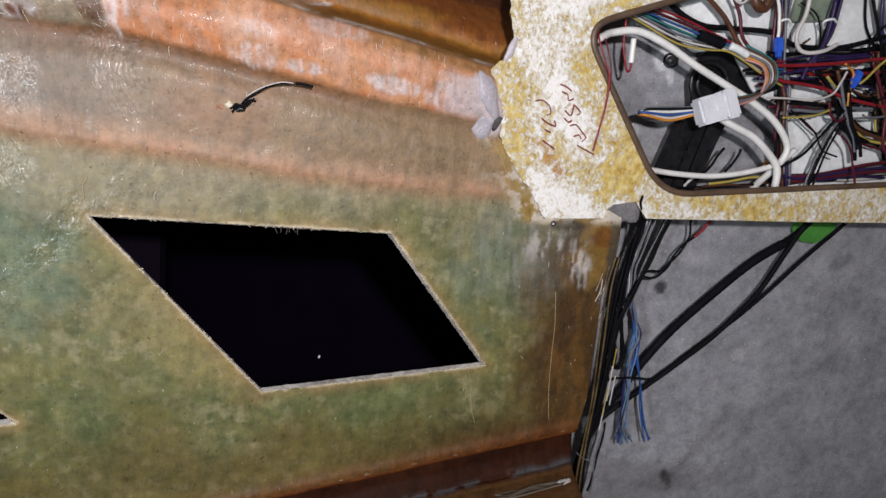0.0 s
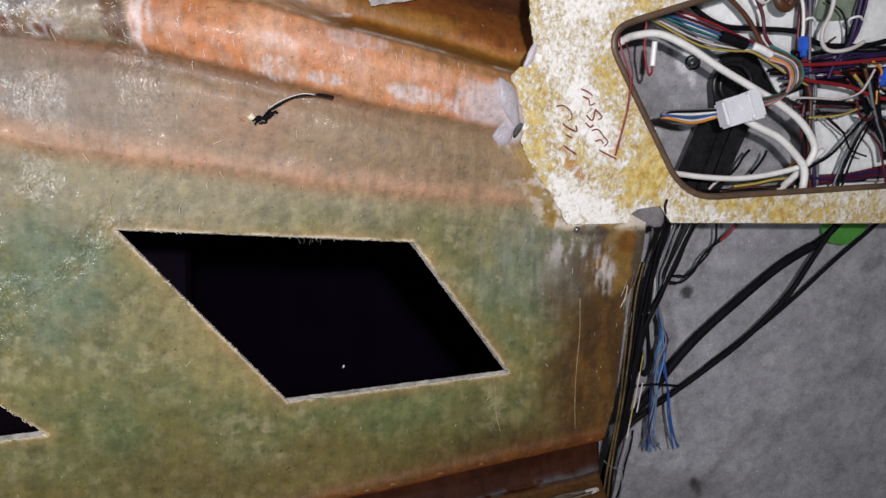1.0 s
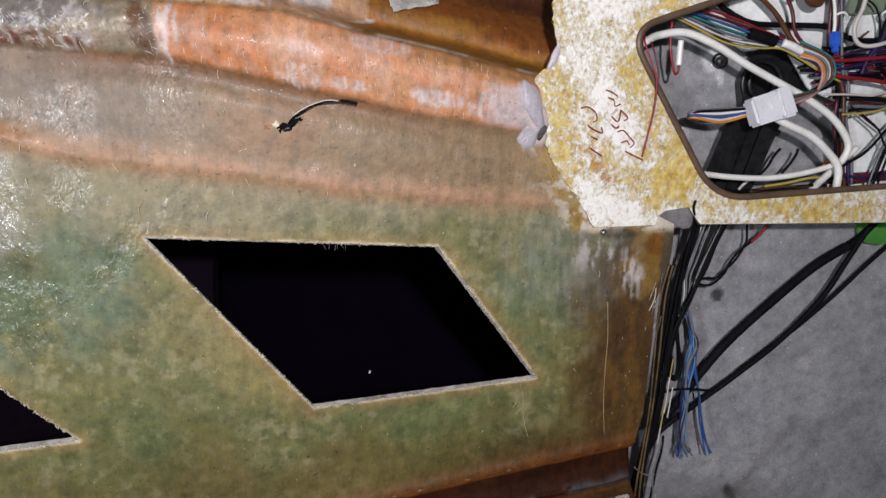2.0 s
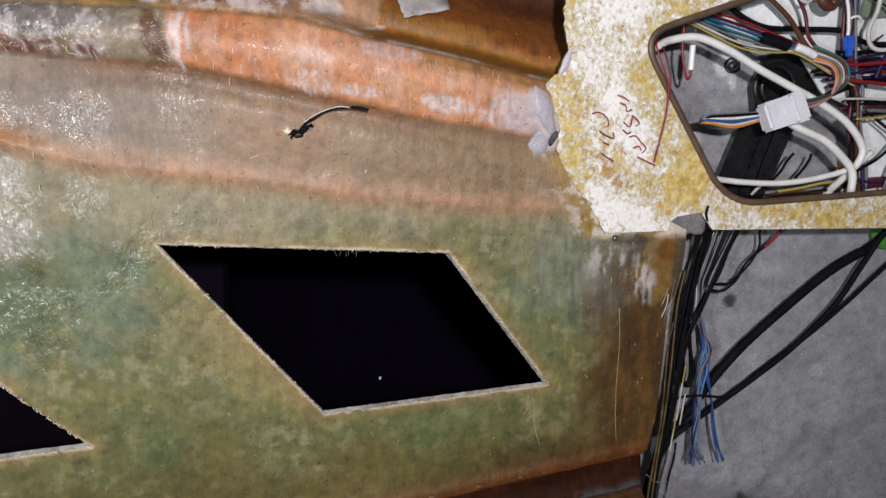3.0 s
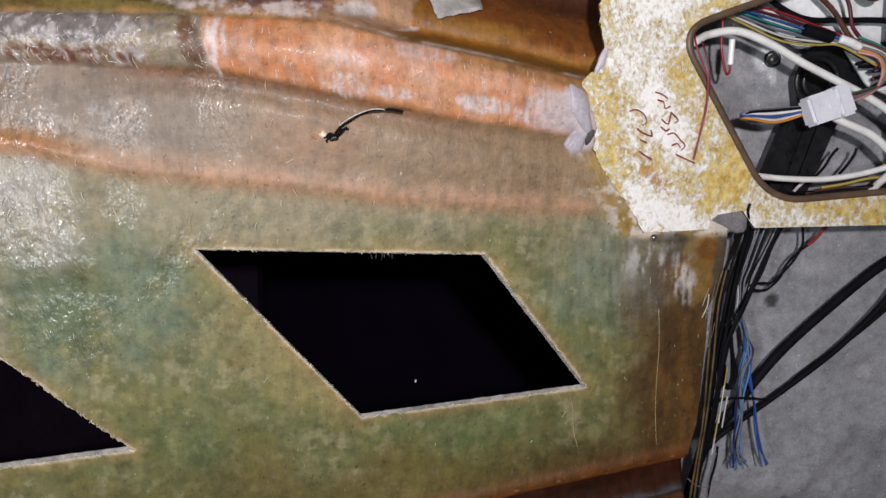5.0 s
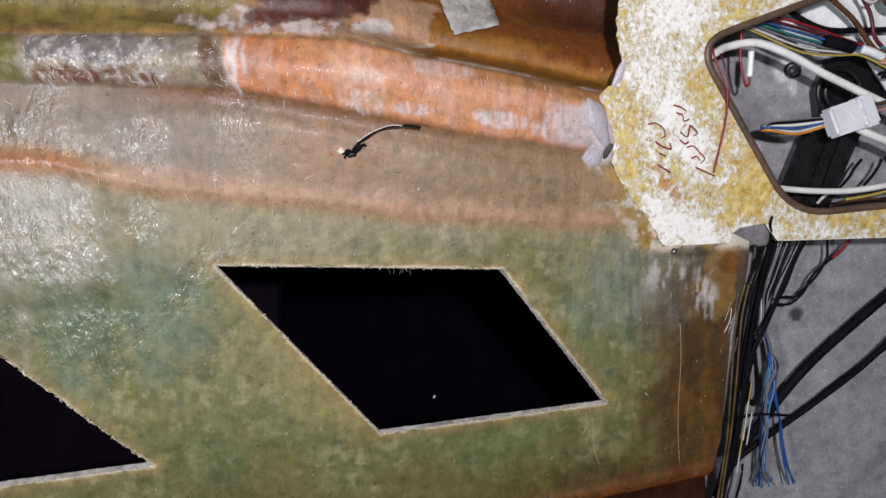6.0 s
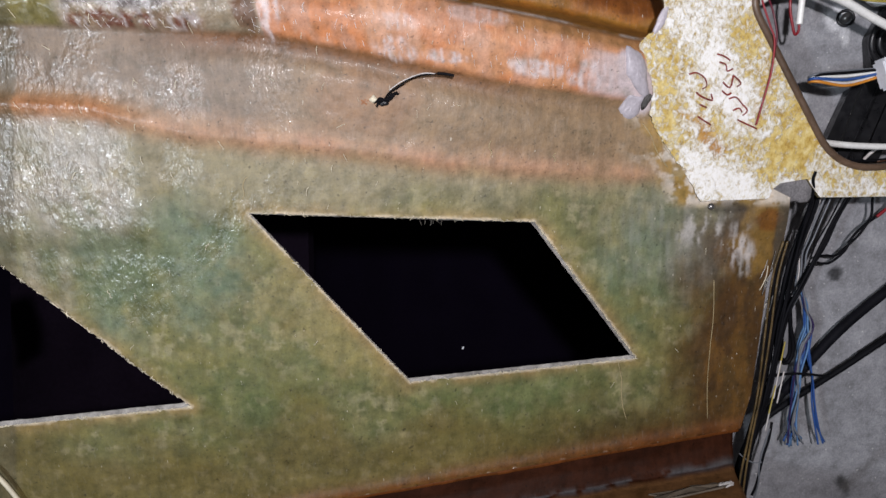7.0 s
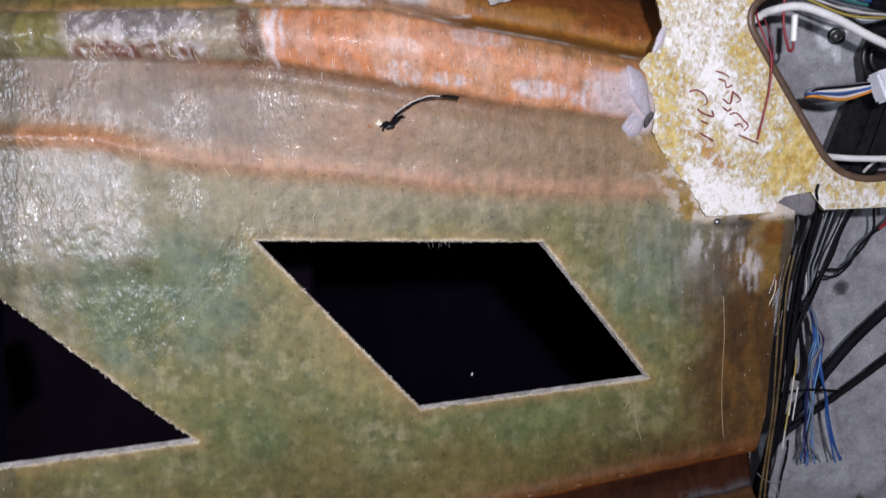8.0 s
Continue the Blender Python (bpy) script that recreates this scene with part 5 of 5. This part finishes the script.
flat_plate("plastic_tag", [(0.500, 1.275), (0.502, 1.247), (0.515, 1.233), (0.543, 1.229), (0.572, 1.250), (0.58, 1.275)], 0.086, GREEN, "green plastic tag behind the slanting cables", "tag")


def blue_strands():
    rnd = random.Random(4)
    for k in range(15):
        j = lambda a: rnd.uniform(-a, a)
        right = k % 5 == 3
        colour = ("steel_blue", "blue", "steel_blue", "blue", "steel_blue", "slate", "blue", "steel_blue", "blue", "purple", "slate", "steel_blue", "blue", "blue", "steel_blue")[k]
        top = [(0.2485 + j(0.003), 1.168), (0.2535 + j(0.003), 1.150), (0.260 + j(0.003), 1.128), (0.2645 + j(0.0045), 1.105)]
        if right:
            low = [(0.2665 + j(0.003), 1.070), (0.2725 + j(0.002), 1.037), (0.2775 + j(0.002), 1.004), (0.286 + j(0.003), 0.972), (0.2945 + j(0.006), 0.948 + j(0.003))]
        else:
            low = [(0.260 + j(0.006), 1.080), (0.2545 + j(0.006), 1.050), (0.2535 + j(0.0055), 1.015), (0.2535 + j(0.007), 0.980), (0.2555 + j(0.012), 0.950 + j(0.006))]
        cable(top + low, 0.056 + j(0.006), 0.0012, WIRE[colour], "strand", "thin blue frayed wire hanging loose", "strand", "blue frayed wires", 5)


blue_strands()

# ---- on the laminate ----
def clump(name, x0, z0, rx, rz, mat, label, category, seed, d=-0.002, height=0.004, turn=0.0, on=on_hull, rough=0.35):
    """A low uneven patch of stuff stuck to a surface."""
    rnd = random.Random(seed)
    rings, seg = 5, 22
    wob = [1 + rnd.uniform(-rough, rough) for _ in range(seg)]
    wob = [(wob[i - 1] + wob[i] + wob[(i + 1) % seg]) / 3 for i in range(seg)]
    c, s = math.cos(turn), math.sin(turn)
    vs, fs = [], []
    centre = on(x0, z0, d - height)
    vs.append(centre)
    for r in range(1, rings + 1):
        f = r / rings
        for i in range(seg):
            a = 2 * math.pi * i / seg
            u, v = rx * f * wob[i] * math.cos(a), rz * f * wob[i] * math.sin(a)
            x, z = x0 + u * c - v * s, z0 + u * s + v * c
            vs.append(on(x, z, d - height * (1 - f ** 2.5) * rnd.uniform(0.7, 1.2) + (0.004 if r == rings else 0)))
    fs += [(0, 1 + (i + 1) % seg, 1 + i) for i in range(seg)]
    for r in range(rings - 1):
        a, b = 1 + r * seg, 1 + (r + 1) * seg
        fs += [(a + i, a + (i + 1) % seg, b + (i + 1) % seg, b + i) for i in range(seg)]
    fs.append(tuple(1 + (rings - 1) * seg + i for i in range(seg)))
    return tagged(link_mesh(name, vs, fs, mat, None, "", True), label, category)


clump("filler_patch", 0.054, 1.384, 0.012, 0.028, PUTTY, "grey filler paste smeared where the ridge meets the board", "filler", 1, -0.0005, 0.003, 0.35)
clump("filler_patch", 0.049, 1.352, 0.016, 0.010, PUTTY, "grey filler paste smeared below the ridge end", "filler", 2, -0.0005, 0.003, 0.5)
# dark patch added for a crevice, whose shade is put into its colour
clump("crevice_patch", 0.064, 1.357, 0.0035, 0.009, CREVICE, "dark patch in place of a crevice in the filler", "plug", 3, -0.004, 0.003, -0.6)
clump("filler_patch", 0.078, 1.432, 0.006, 0.016, PUTTY, "grey filler paste at the corner of the hollow", "filler", 4, 0.001, 0.002, -0.5, on=on_board)
clump("filler_patch", 0.219, 1.263, 0.024, 0.016, NOTCH, "dirty grey filler in the cable notch", "filler", 5, 0.0055, 0.001, 0.1, on=on_board, rough=0.5)


def screwhead(x, z, on, d):
    tagged(tube("screw", [on(x, z, d - 0.004), on(x, z, d), on(x, z, d + 0.006)], 0.0034, STEEL, None, "", 10, 2), "small steel screw under the board", "screw")


screwhead(0.132, 1.249, on_board, 0.004)

# the stub of wire that comes out of a drilled hole
stub = new("wire_stub")
tagged(stub, "cut grey wire sticking out of a hole", "wire")
tube("sheath", [on_hull(-0.190, 1.357, 0.002), on_hull(-0.183, 1.362, -0.006), on_hull(-0.172, 1.368, -0.010), on_hull(-0.158, 1.376, -0.014), on_hull(-0.140, 1.3785, -0.015), on_hull(-0.132, 1.379, -0.015)], 0.0009, BLACK, stub)
tube("core", [on_hull(-0.182, 1.364, -0.008), on_hull(-0.168, 1.372, -0.013), on_hull(-0.150, 1.3785, -0.016), on_hull(-0.138, 1.3785, -0.016)], 0.0005, WIRE["pale"], stub, "pale inner conductor")
tube("cap", [on_hull(-0.136, 1.379, -0.015), on_hull(-0.128, 1.3785, -0.015), on_hull(-0.121, 1.377, -0.015)], 0.0015, BLACK, stub, "black tape cap")
clump("hole_plug", -0.190, 1.3535, 0.005, 0.0035, BLACK_PLASTIC, "dark drilled hole with burnt resin round it", "hole", 9, -0.001, 0.0015, 0.3)
for k in range(4):
    rnd_k = random.Random(40 + k)
    tagged(tube("frayed_end", [on_hull(-0.196 + 0.005 * i + rnd_k.uniform(-0.002, 0.002), 1.352 + 0.0025 * i + rnd_k.uniform(-0.003, 0.003), -0.003 - rnd_k.uniform(0, 0.004)) for i in range(5)], 0.0009, BLACK, None, "", 5, 4), "black frayed wire end at the drilled hole", "wire", "frayed ends")
clump("resin_crumb", -0.199, 1.357, 0.004, 0.004, FUZZ, "yellowish crumb of resin at the drilled hole", "crumb", 10, -0.0005, 0.003, rough=0.6)
clump("resin_crumb", -0.208, 1.355, 0.008, 0.005, plain("burnt_resin", (0.25, 0.09, 0.02), 0.5), "brown crumb of resin at the drilled hole", "crumb", 11, 0.001, 0.0012, rough=0.6)


# torn mat scraps in the hollow above the ridge
def scrap(name, corners, d, mat, label, seed, on=on_hull, curl=0.006):
    """A torn sheet with a ragged edge and a slight curl."""
    rnd = random.Random(seed)
    edge = ragged(corners, 0.004, 0.0009, seed)
    cx, cz = sum(p[0] for p in corners) / len(corners), sum(p[1] for p in corners) / len(corners)
    vs, fs, k = [on(cx, cz, d)], [], len(edge)
    for f in (0.35, 0.7, 1.0):
        for x, z in edge:
            vs.append(on(cx + (x - cx) * f, cz + (z - cz) * f, d - curl * f * f * (0.5 + 0.5 * math.sin(5 * x * 60 + z * 90)) + rnd.uniform(-0.0004, 0.0004)))
    fs += [(0, 1 + (i + 1) % k, 1 + i) for i in range(k)]
    for r in range(2):
        a, b = 1 + r * k, 1 + (r + 1) * k
        fs += [(a + i, a + (i + 1) % k, b + (i + 1) % k, b + i) for i in range(k)]
    ob = link_mesh(name, vs, fs, mat, None, "", True)
    m = ob.modifiers.new("thickness", "SOLIDIFY")
    m.thickness = 0.0012
    return tagged(ob, label, "scrap")


scrap("mat_scrap", [(-0.112, 1.545), (-0.056, 1.545), (-0.044, 1.500), (-0.066, 1.492), (-0.090, 1.484)], -0.004, PAPER, "pale torn scrap of glass mat in the hollow", 1, curl=0.003)

# loose strands along the saw cuts and over the surface
def strands(name, label, count, place, seed, r=0.00035, length=0.012, d=-0.002, mat=FUZZ):
    rnd = random.Random(seed)
    vs, fs = [], []
    for _ in range(count):
        x, z, a = place(rnd)
        ln = length * rnd.uniform(0.4, 1.3)
        w = r * rnd.uniform(0.7, 1.5)
        bend = rnd.uniform(-0.3, 0.3)
        rows = []
        for s in range(4):
            t = s / 3 - 0.5
            px, pz = x + math.cos(a + bend * t) * ln * t, z + math.sin(a + bend * t) * ln * t
            c = on_hull(px, pz, d - 0.0015 * (1 - 4 * t * t) * rnd.uniform(0.2, 1))
            nx, nz = -math.sin(a) * w, math.cos(a) * w
            rows.append([c + Vector((nx, 0, nz)), c + Vector((0, -w * 1.4, 0)), c - Vector((nx, 0, nz))])
        base = len(vs)
        for row in rows:
            vs += row
        for s in range(3):
            for j in range(3):
                fs.append((base + s * 3 + j, base + s * 3 + (j + 1) % 3, base + s * 3 + 3 + (j + 1) % 3, base + s * 3 + 3 + j))
    return tagged(link_mesh(name, vs, fs, mat), label, "strands", kind="stuff")


def along(loop):
    def place(rnd):
        i = rnd.randrange(len(loop))
        (ax, az), (bx, bz) = loop[i], loop[(i + 1) % len(loop)]
        t = rnd.random()
        return ax + (bx - ax) * t, az + (bz - az) * t, math.atan2(bz - az, bx - ax) + rnd.gauss(0, 0.5)
    return place


strands("sawn_fuzz", "pale glass fibres frayed along a sawn opening", 420, along(OPENING_A), 1, 0.0003, 0.005, -0.0006)
strands("sawn_fuzz", "pale glass fibres frayed along a sawn opening", 420, along(OPENING_B), 2, 0.0003, 0.005, -0.0006)


def scattered(rnd):
    while True:
        x, z = rnd.uniform(-0.60, 0.16), rnd.uniform(1.0, 1.43)
        if rnd.random() < 0.25 + 0.75 * smooth01((z - 1.15) / 0.15) * smooth01((0.0 - x) / 0.4):
            hit = inside(np.array([x]), np.array([z]), OPENING_A)[0] or inside(np.array([x]), np.array([z]), OPENING_B)[0]
            if not hit:
                return x, z, 1.45 + rnd.gauss(0, 0.5)


strands("loose_strands", "short pale glass strands standing proud of the laminate", 90, scattered, 3, 0.00024, 0.007, -0.001)


def on_ridge(rnd):
    x = rnd.uniform(-0.285, 0.02)
    top, foot = float(lerp(x, RIDGE_TOP)), float(lerp(x, RIDGE_FOOT))
    return x, foot + (top - foot) * rnd.uniform(0.05, 0.9), 1.5 + rnd.gauss(0, 0.3)


def on_bare_ridge(rnd):
    x = rnd.choice((rnd.uniform(-0.45, -0.34), rnd.uniform(-0.312, -0.284)))
    return x, rnd.uniform(1.416, 1.458), rnd.uniform(0, 3.1)


strands("filler_strands", "short white glass strands in the orange filler", 110, on_ridge, 5, 0.0002, 0.006, 0.0003, WHITE_STRAND)
strands("filler_strands", "tangled white glass strands on the bare ridge", 70, on_bare_ridge, 6, 0.00018, 0.006, 0.0003, WHITE_STRAND)
plain_fibre = plain("grey_glass_fibre", (0.22, 0.20, 0.17), 0.5, 0, 0.2, 200)
for k in range(6):
    rk = random.Random(60 + k)
    x = -0.166 + 0.004 * k + rk.uniform(-0.002, 0.002)
    top = 1.2435 + rk.uniform(-0.001, 0.001)
    tagged(tube("frayed_fibre", [on_hull(x, top, 0.0005), on_hull(x + rk.uniform(-0.0005, 0.0005), top - 0.004, 0.0005), on_hull(x + rk.uniform(-0.002, 0.002), top - rk.uniform(0.007, 0.011), 0.001)], 0.0002, plain_fibre, None, "", 5, 4), "pale frayed fibre hanging into the opening", "fibre", "frayed fibres")
plain_strand = plain("dull_glass_strand", (0.45, 0.36, 0.20), 0.5, 0, 0.2, 200)
SCRATCHES = [((0.140, 1.168), (0.137, 1.001)), ((0.034, 1.075), (0.042, 1.005)), ((-0.093, 1.303), (-0.092, 1.318)), ((-0.03, 1.297), (-0.029, 1.306)), ((-0.333, 1.262), (-0.326, 1.285)), ((0.06, 1.335), (0.085, 1.290)), ((0.068, 1.338), (0.09, 1.30))]
for (ax, az), (bx, bz) in SCRATCHES:
    tagged(tube("glass_strand", [on_hull(ax + (bx - ax) * t + 0.0015 * math.sin(7 * t), az + (bz - az) * t, -0.0008) for t in (0, 0.25, 0.5, 0.75, 1)], 0.0004, plain_strand, None, "", 5, 4), "long pale glass strand stuck on the laminate", "strand", "long glass strands")

# a pale hair across the dark opening, and a cord at the far lower end
tagged(tube("cord", [on_hull(-0.640, 1.030, -0.01), on_hull(-0.622, 1.012, -0.012), on_hull(-0.612, 0.998, -0.012), on_hull(-0.600, 0.972, -0.010), on_hull(-0.592, 0.948, -0.008), on_hull(-0.588, 0.925, -0.004)], 0.0024, FUZZ, None, "", 8), "pale cord hanging on the laminate", "cord")
scrap("mat_scrap", [(-0.614, 1.180), (-0.584, 1.188), (-0.581, 1.150), (-0.585, 1.118), (-0.616, 1.10)], 0.006, PAPER, "pale torn mat hanging in an opening", 6, curl=0.002)
scrap("mat_scrap", [(-0.552, 1.405), (-0.534, 1.402), (-0.531, 1.375), (-0.537, 1.352), (-0.556, 1.352)], -0.012, PAPER, "pale torn strip of mat on the laminate", 7, curl=0.004)
tagged(tube("speck", [on_hull(-0.153, 1.083, 0.10), on_hull(-0.152, 1.0845, 0.10), on_hull(-0.152, 1.086, 0.10)], 0.0012, WHITE_PLASTIC, None, "", 6), "tiny pale speck in the dark opening", "speck")

# red marker strokes on the board: unreadable, so plain bars
def stroke(points, r=0.0017):
    tagged(tube("marker_stroke", [on_board(x, z, -0.0012) for x, z in points], r, INK, None, "", 6, 3, flat=0.5), "red marker stroke on the painted board", "marking", "red marker strokes")


for row in (
    [(0.1055, 1.381), (0.113, 1.3825), (0.1213, 1.3774), (0.1233, 1.3699), (0.119, 1.367)],
    [(0.1132, 1.3638), (0.1183, 1.3598), (0.1292, 1.3559), (0.128, 1.362)],
    [(0.1154, 1.3402), (0.1218, 1.3361), (0.1289, 1.332)],
    [(0.1356, 1.3923), (0.142, 1.390), (0.1434, 1.3838), (0.149, 1.386)],
    [(0.1397, 1.3732), (0.1469, 1.368), (0.1498, 1.3799)],
    [(0.1498, 1.3799), (0.1577, 1.3724), (0.154, 1.369)],
    [(0.1465, 1.3574), (0.1535, 1.3587), (0.1602, 1.3517)],
    [(0.1602, 1.3517), (0.1656, 1.3457), (0.1611, 1.3409)],
    [(0.151, 1.346), (0.157, 1.348), (0.160, 1.344)],
    [(0.156, 1.3366), (0.166, 1.332), (0.1759, 1.3277)],
    [(0.139, 1.365), (0.1445, 1.361), (0.148, 1.363)],
    [(0.133, 1.400), (0.140, 1.398), (0.146, 1.394)],
    [(0.117, 1.352), (0.124, 1.349)],
):
    stroke(row, 0.0013)

# ---- scraps on the shelf below ----
def on_shelf(x, dy, dz):
    z0 = lip(x)
    return Vector((x, y_hull(x, z0) + dy, z0 + dz))


def shelf_scrap(x, dy, dz, w, h, mat, label, seed):
    rnd = random.Random(seed)
    k = 14
    vs = [on_shelf(x, dy, dz + 0.006)]
    for f in (0.6, 1.0):
        for i in range(k):
            a = 2 * math.pi * i / k
            q = f * rnd.uniform(0.75, 1.15)
            vs.append(on_shelf(x + math.cos(a) * w * q, dy + math.sin(a) * h * q, dz + rnd.uniform(0.001, 0.0045)))
    fs = [(0, 1 + i, 1 + (i + 1) % k) for i in range(k)] + [(1 + i, 1 + k + i, 1 + k + (i + 1) % k, 1 + (i + 1) % k) for i in range(k)]
    ob = link_mesh("debris", vs, fs, mat, None, "", False)
    m = ob.modifiers.new("thickness", "SOLIDIFY")
    m.thickness = 0.002
    return tagged(ob, label, "debris")


shelf_scrap(0.120, 0.000, -0.066, 0.050, 0.014, CARD, "crumpled brown grey card on the shelf", 1)
shelf_scrap(0.160, -0.004, -0.066, 0.010, 0.006, PAPER, "white torn scrap on the shelf", 2)
shelf_scrap(-0.09, -0.004, -0.066, 0.030, 0.008, PAPER, "white crumbs of torn mat on the shelf", 3)
shelf_scrap(-0.03, 0.0, -0.066, 0.016, 0.006, PAPER, "white crumbs of torn mat on the shelf", 4)
shelf_scrap(0.02, -0.012, -0.066, 0.012, 0.005, PAPER, "white crumbs of torn mat on the shelf", 5)


def plastic_tray():
    base = new("plastic_tray")
    base.matrix_world = Matrix.Translation(on_shelf(0.000, -0.004, -0.068)) @ pose(0, 0, 0, 0, -5, 12)
    tagged(base, "small white plastic tray lying on the brown shelf", "tray")
    slab("floor_plate", (-0.030, -0.014, 0.000), (0.030, 0.014, 0.002), WHITE_PLASTIC, base, "", 0.0006)
    for lo, hi in (((-0.030, -0.016, 0.0), (0.030, -0.0142, 0.007)), ((-0.030, 0.0142, 0.0), (0.030, 0.016, 0.007)), ((-0.032, -0.016, 0.0), (-0.0302, 0.016, 0.007)), ((0.0302, -0.016, 0.0), (0.032, 0.016, 0.007))):
        slab("side_wall", lo, hi, WHITE_PLASTIC, base, "", 0.0005)


plastic_tray()
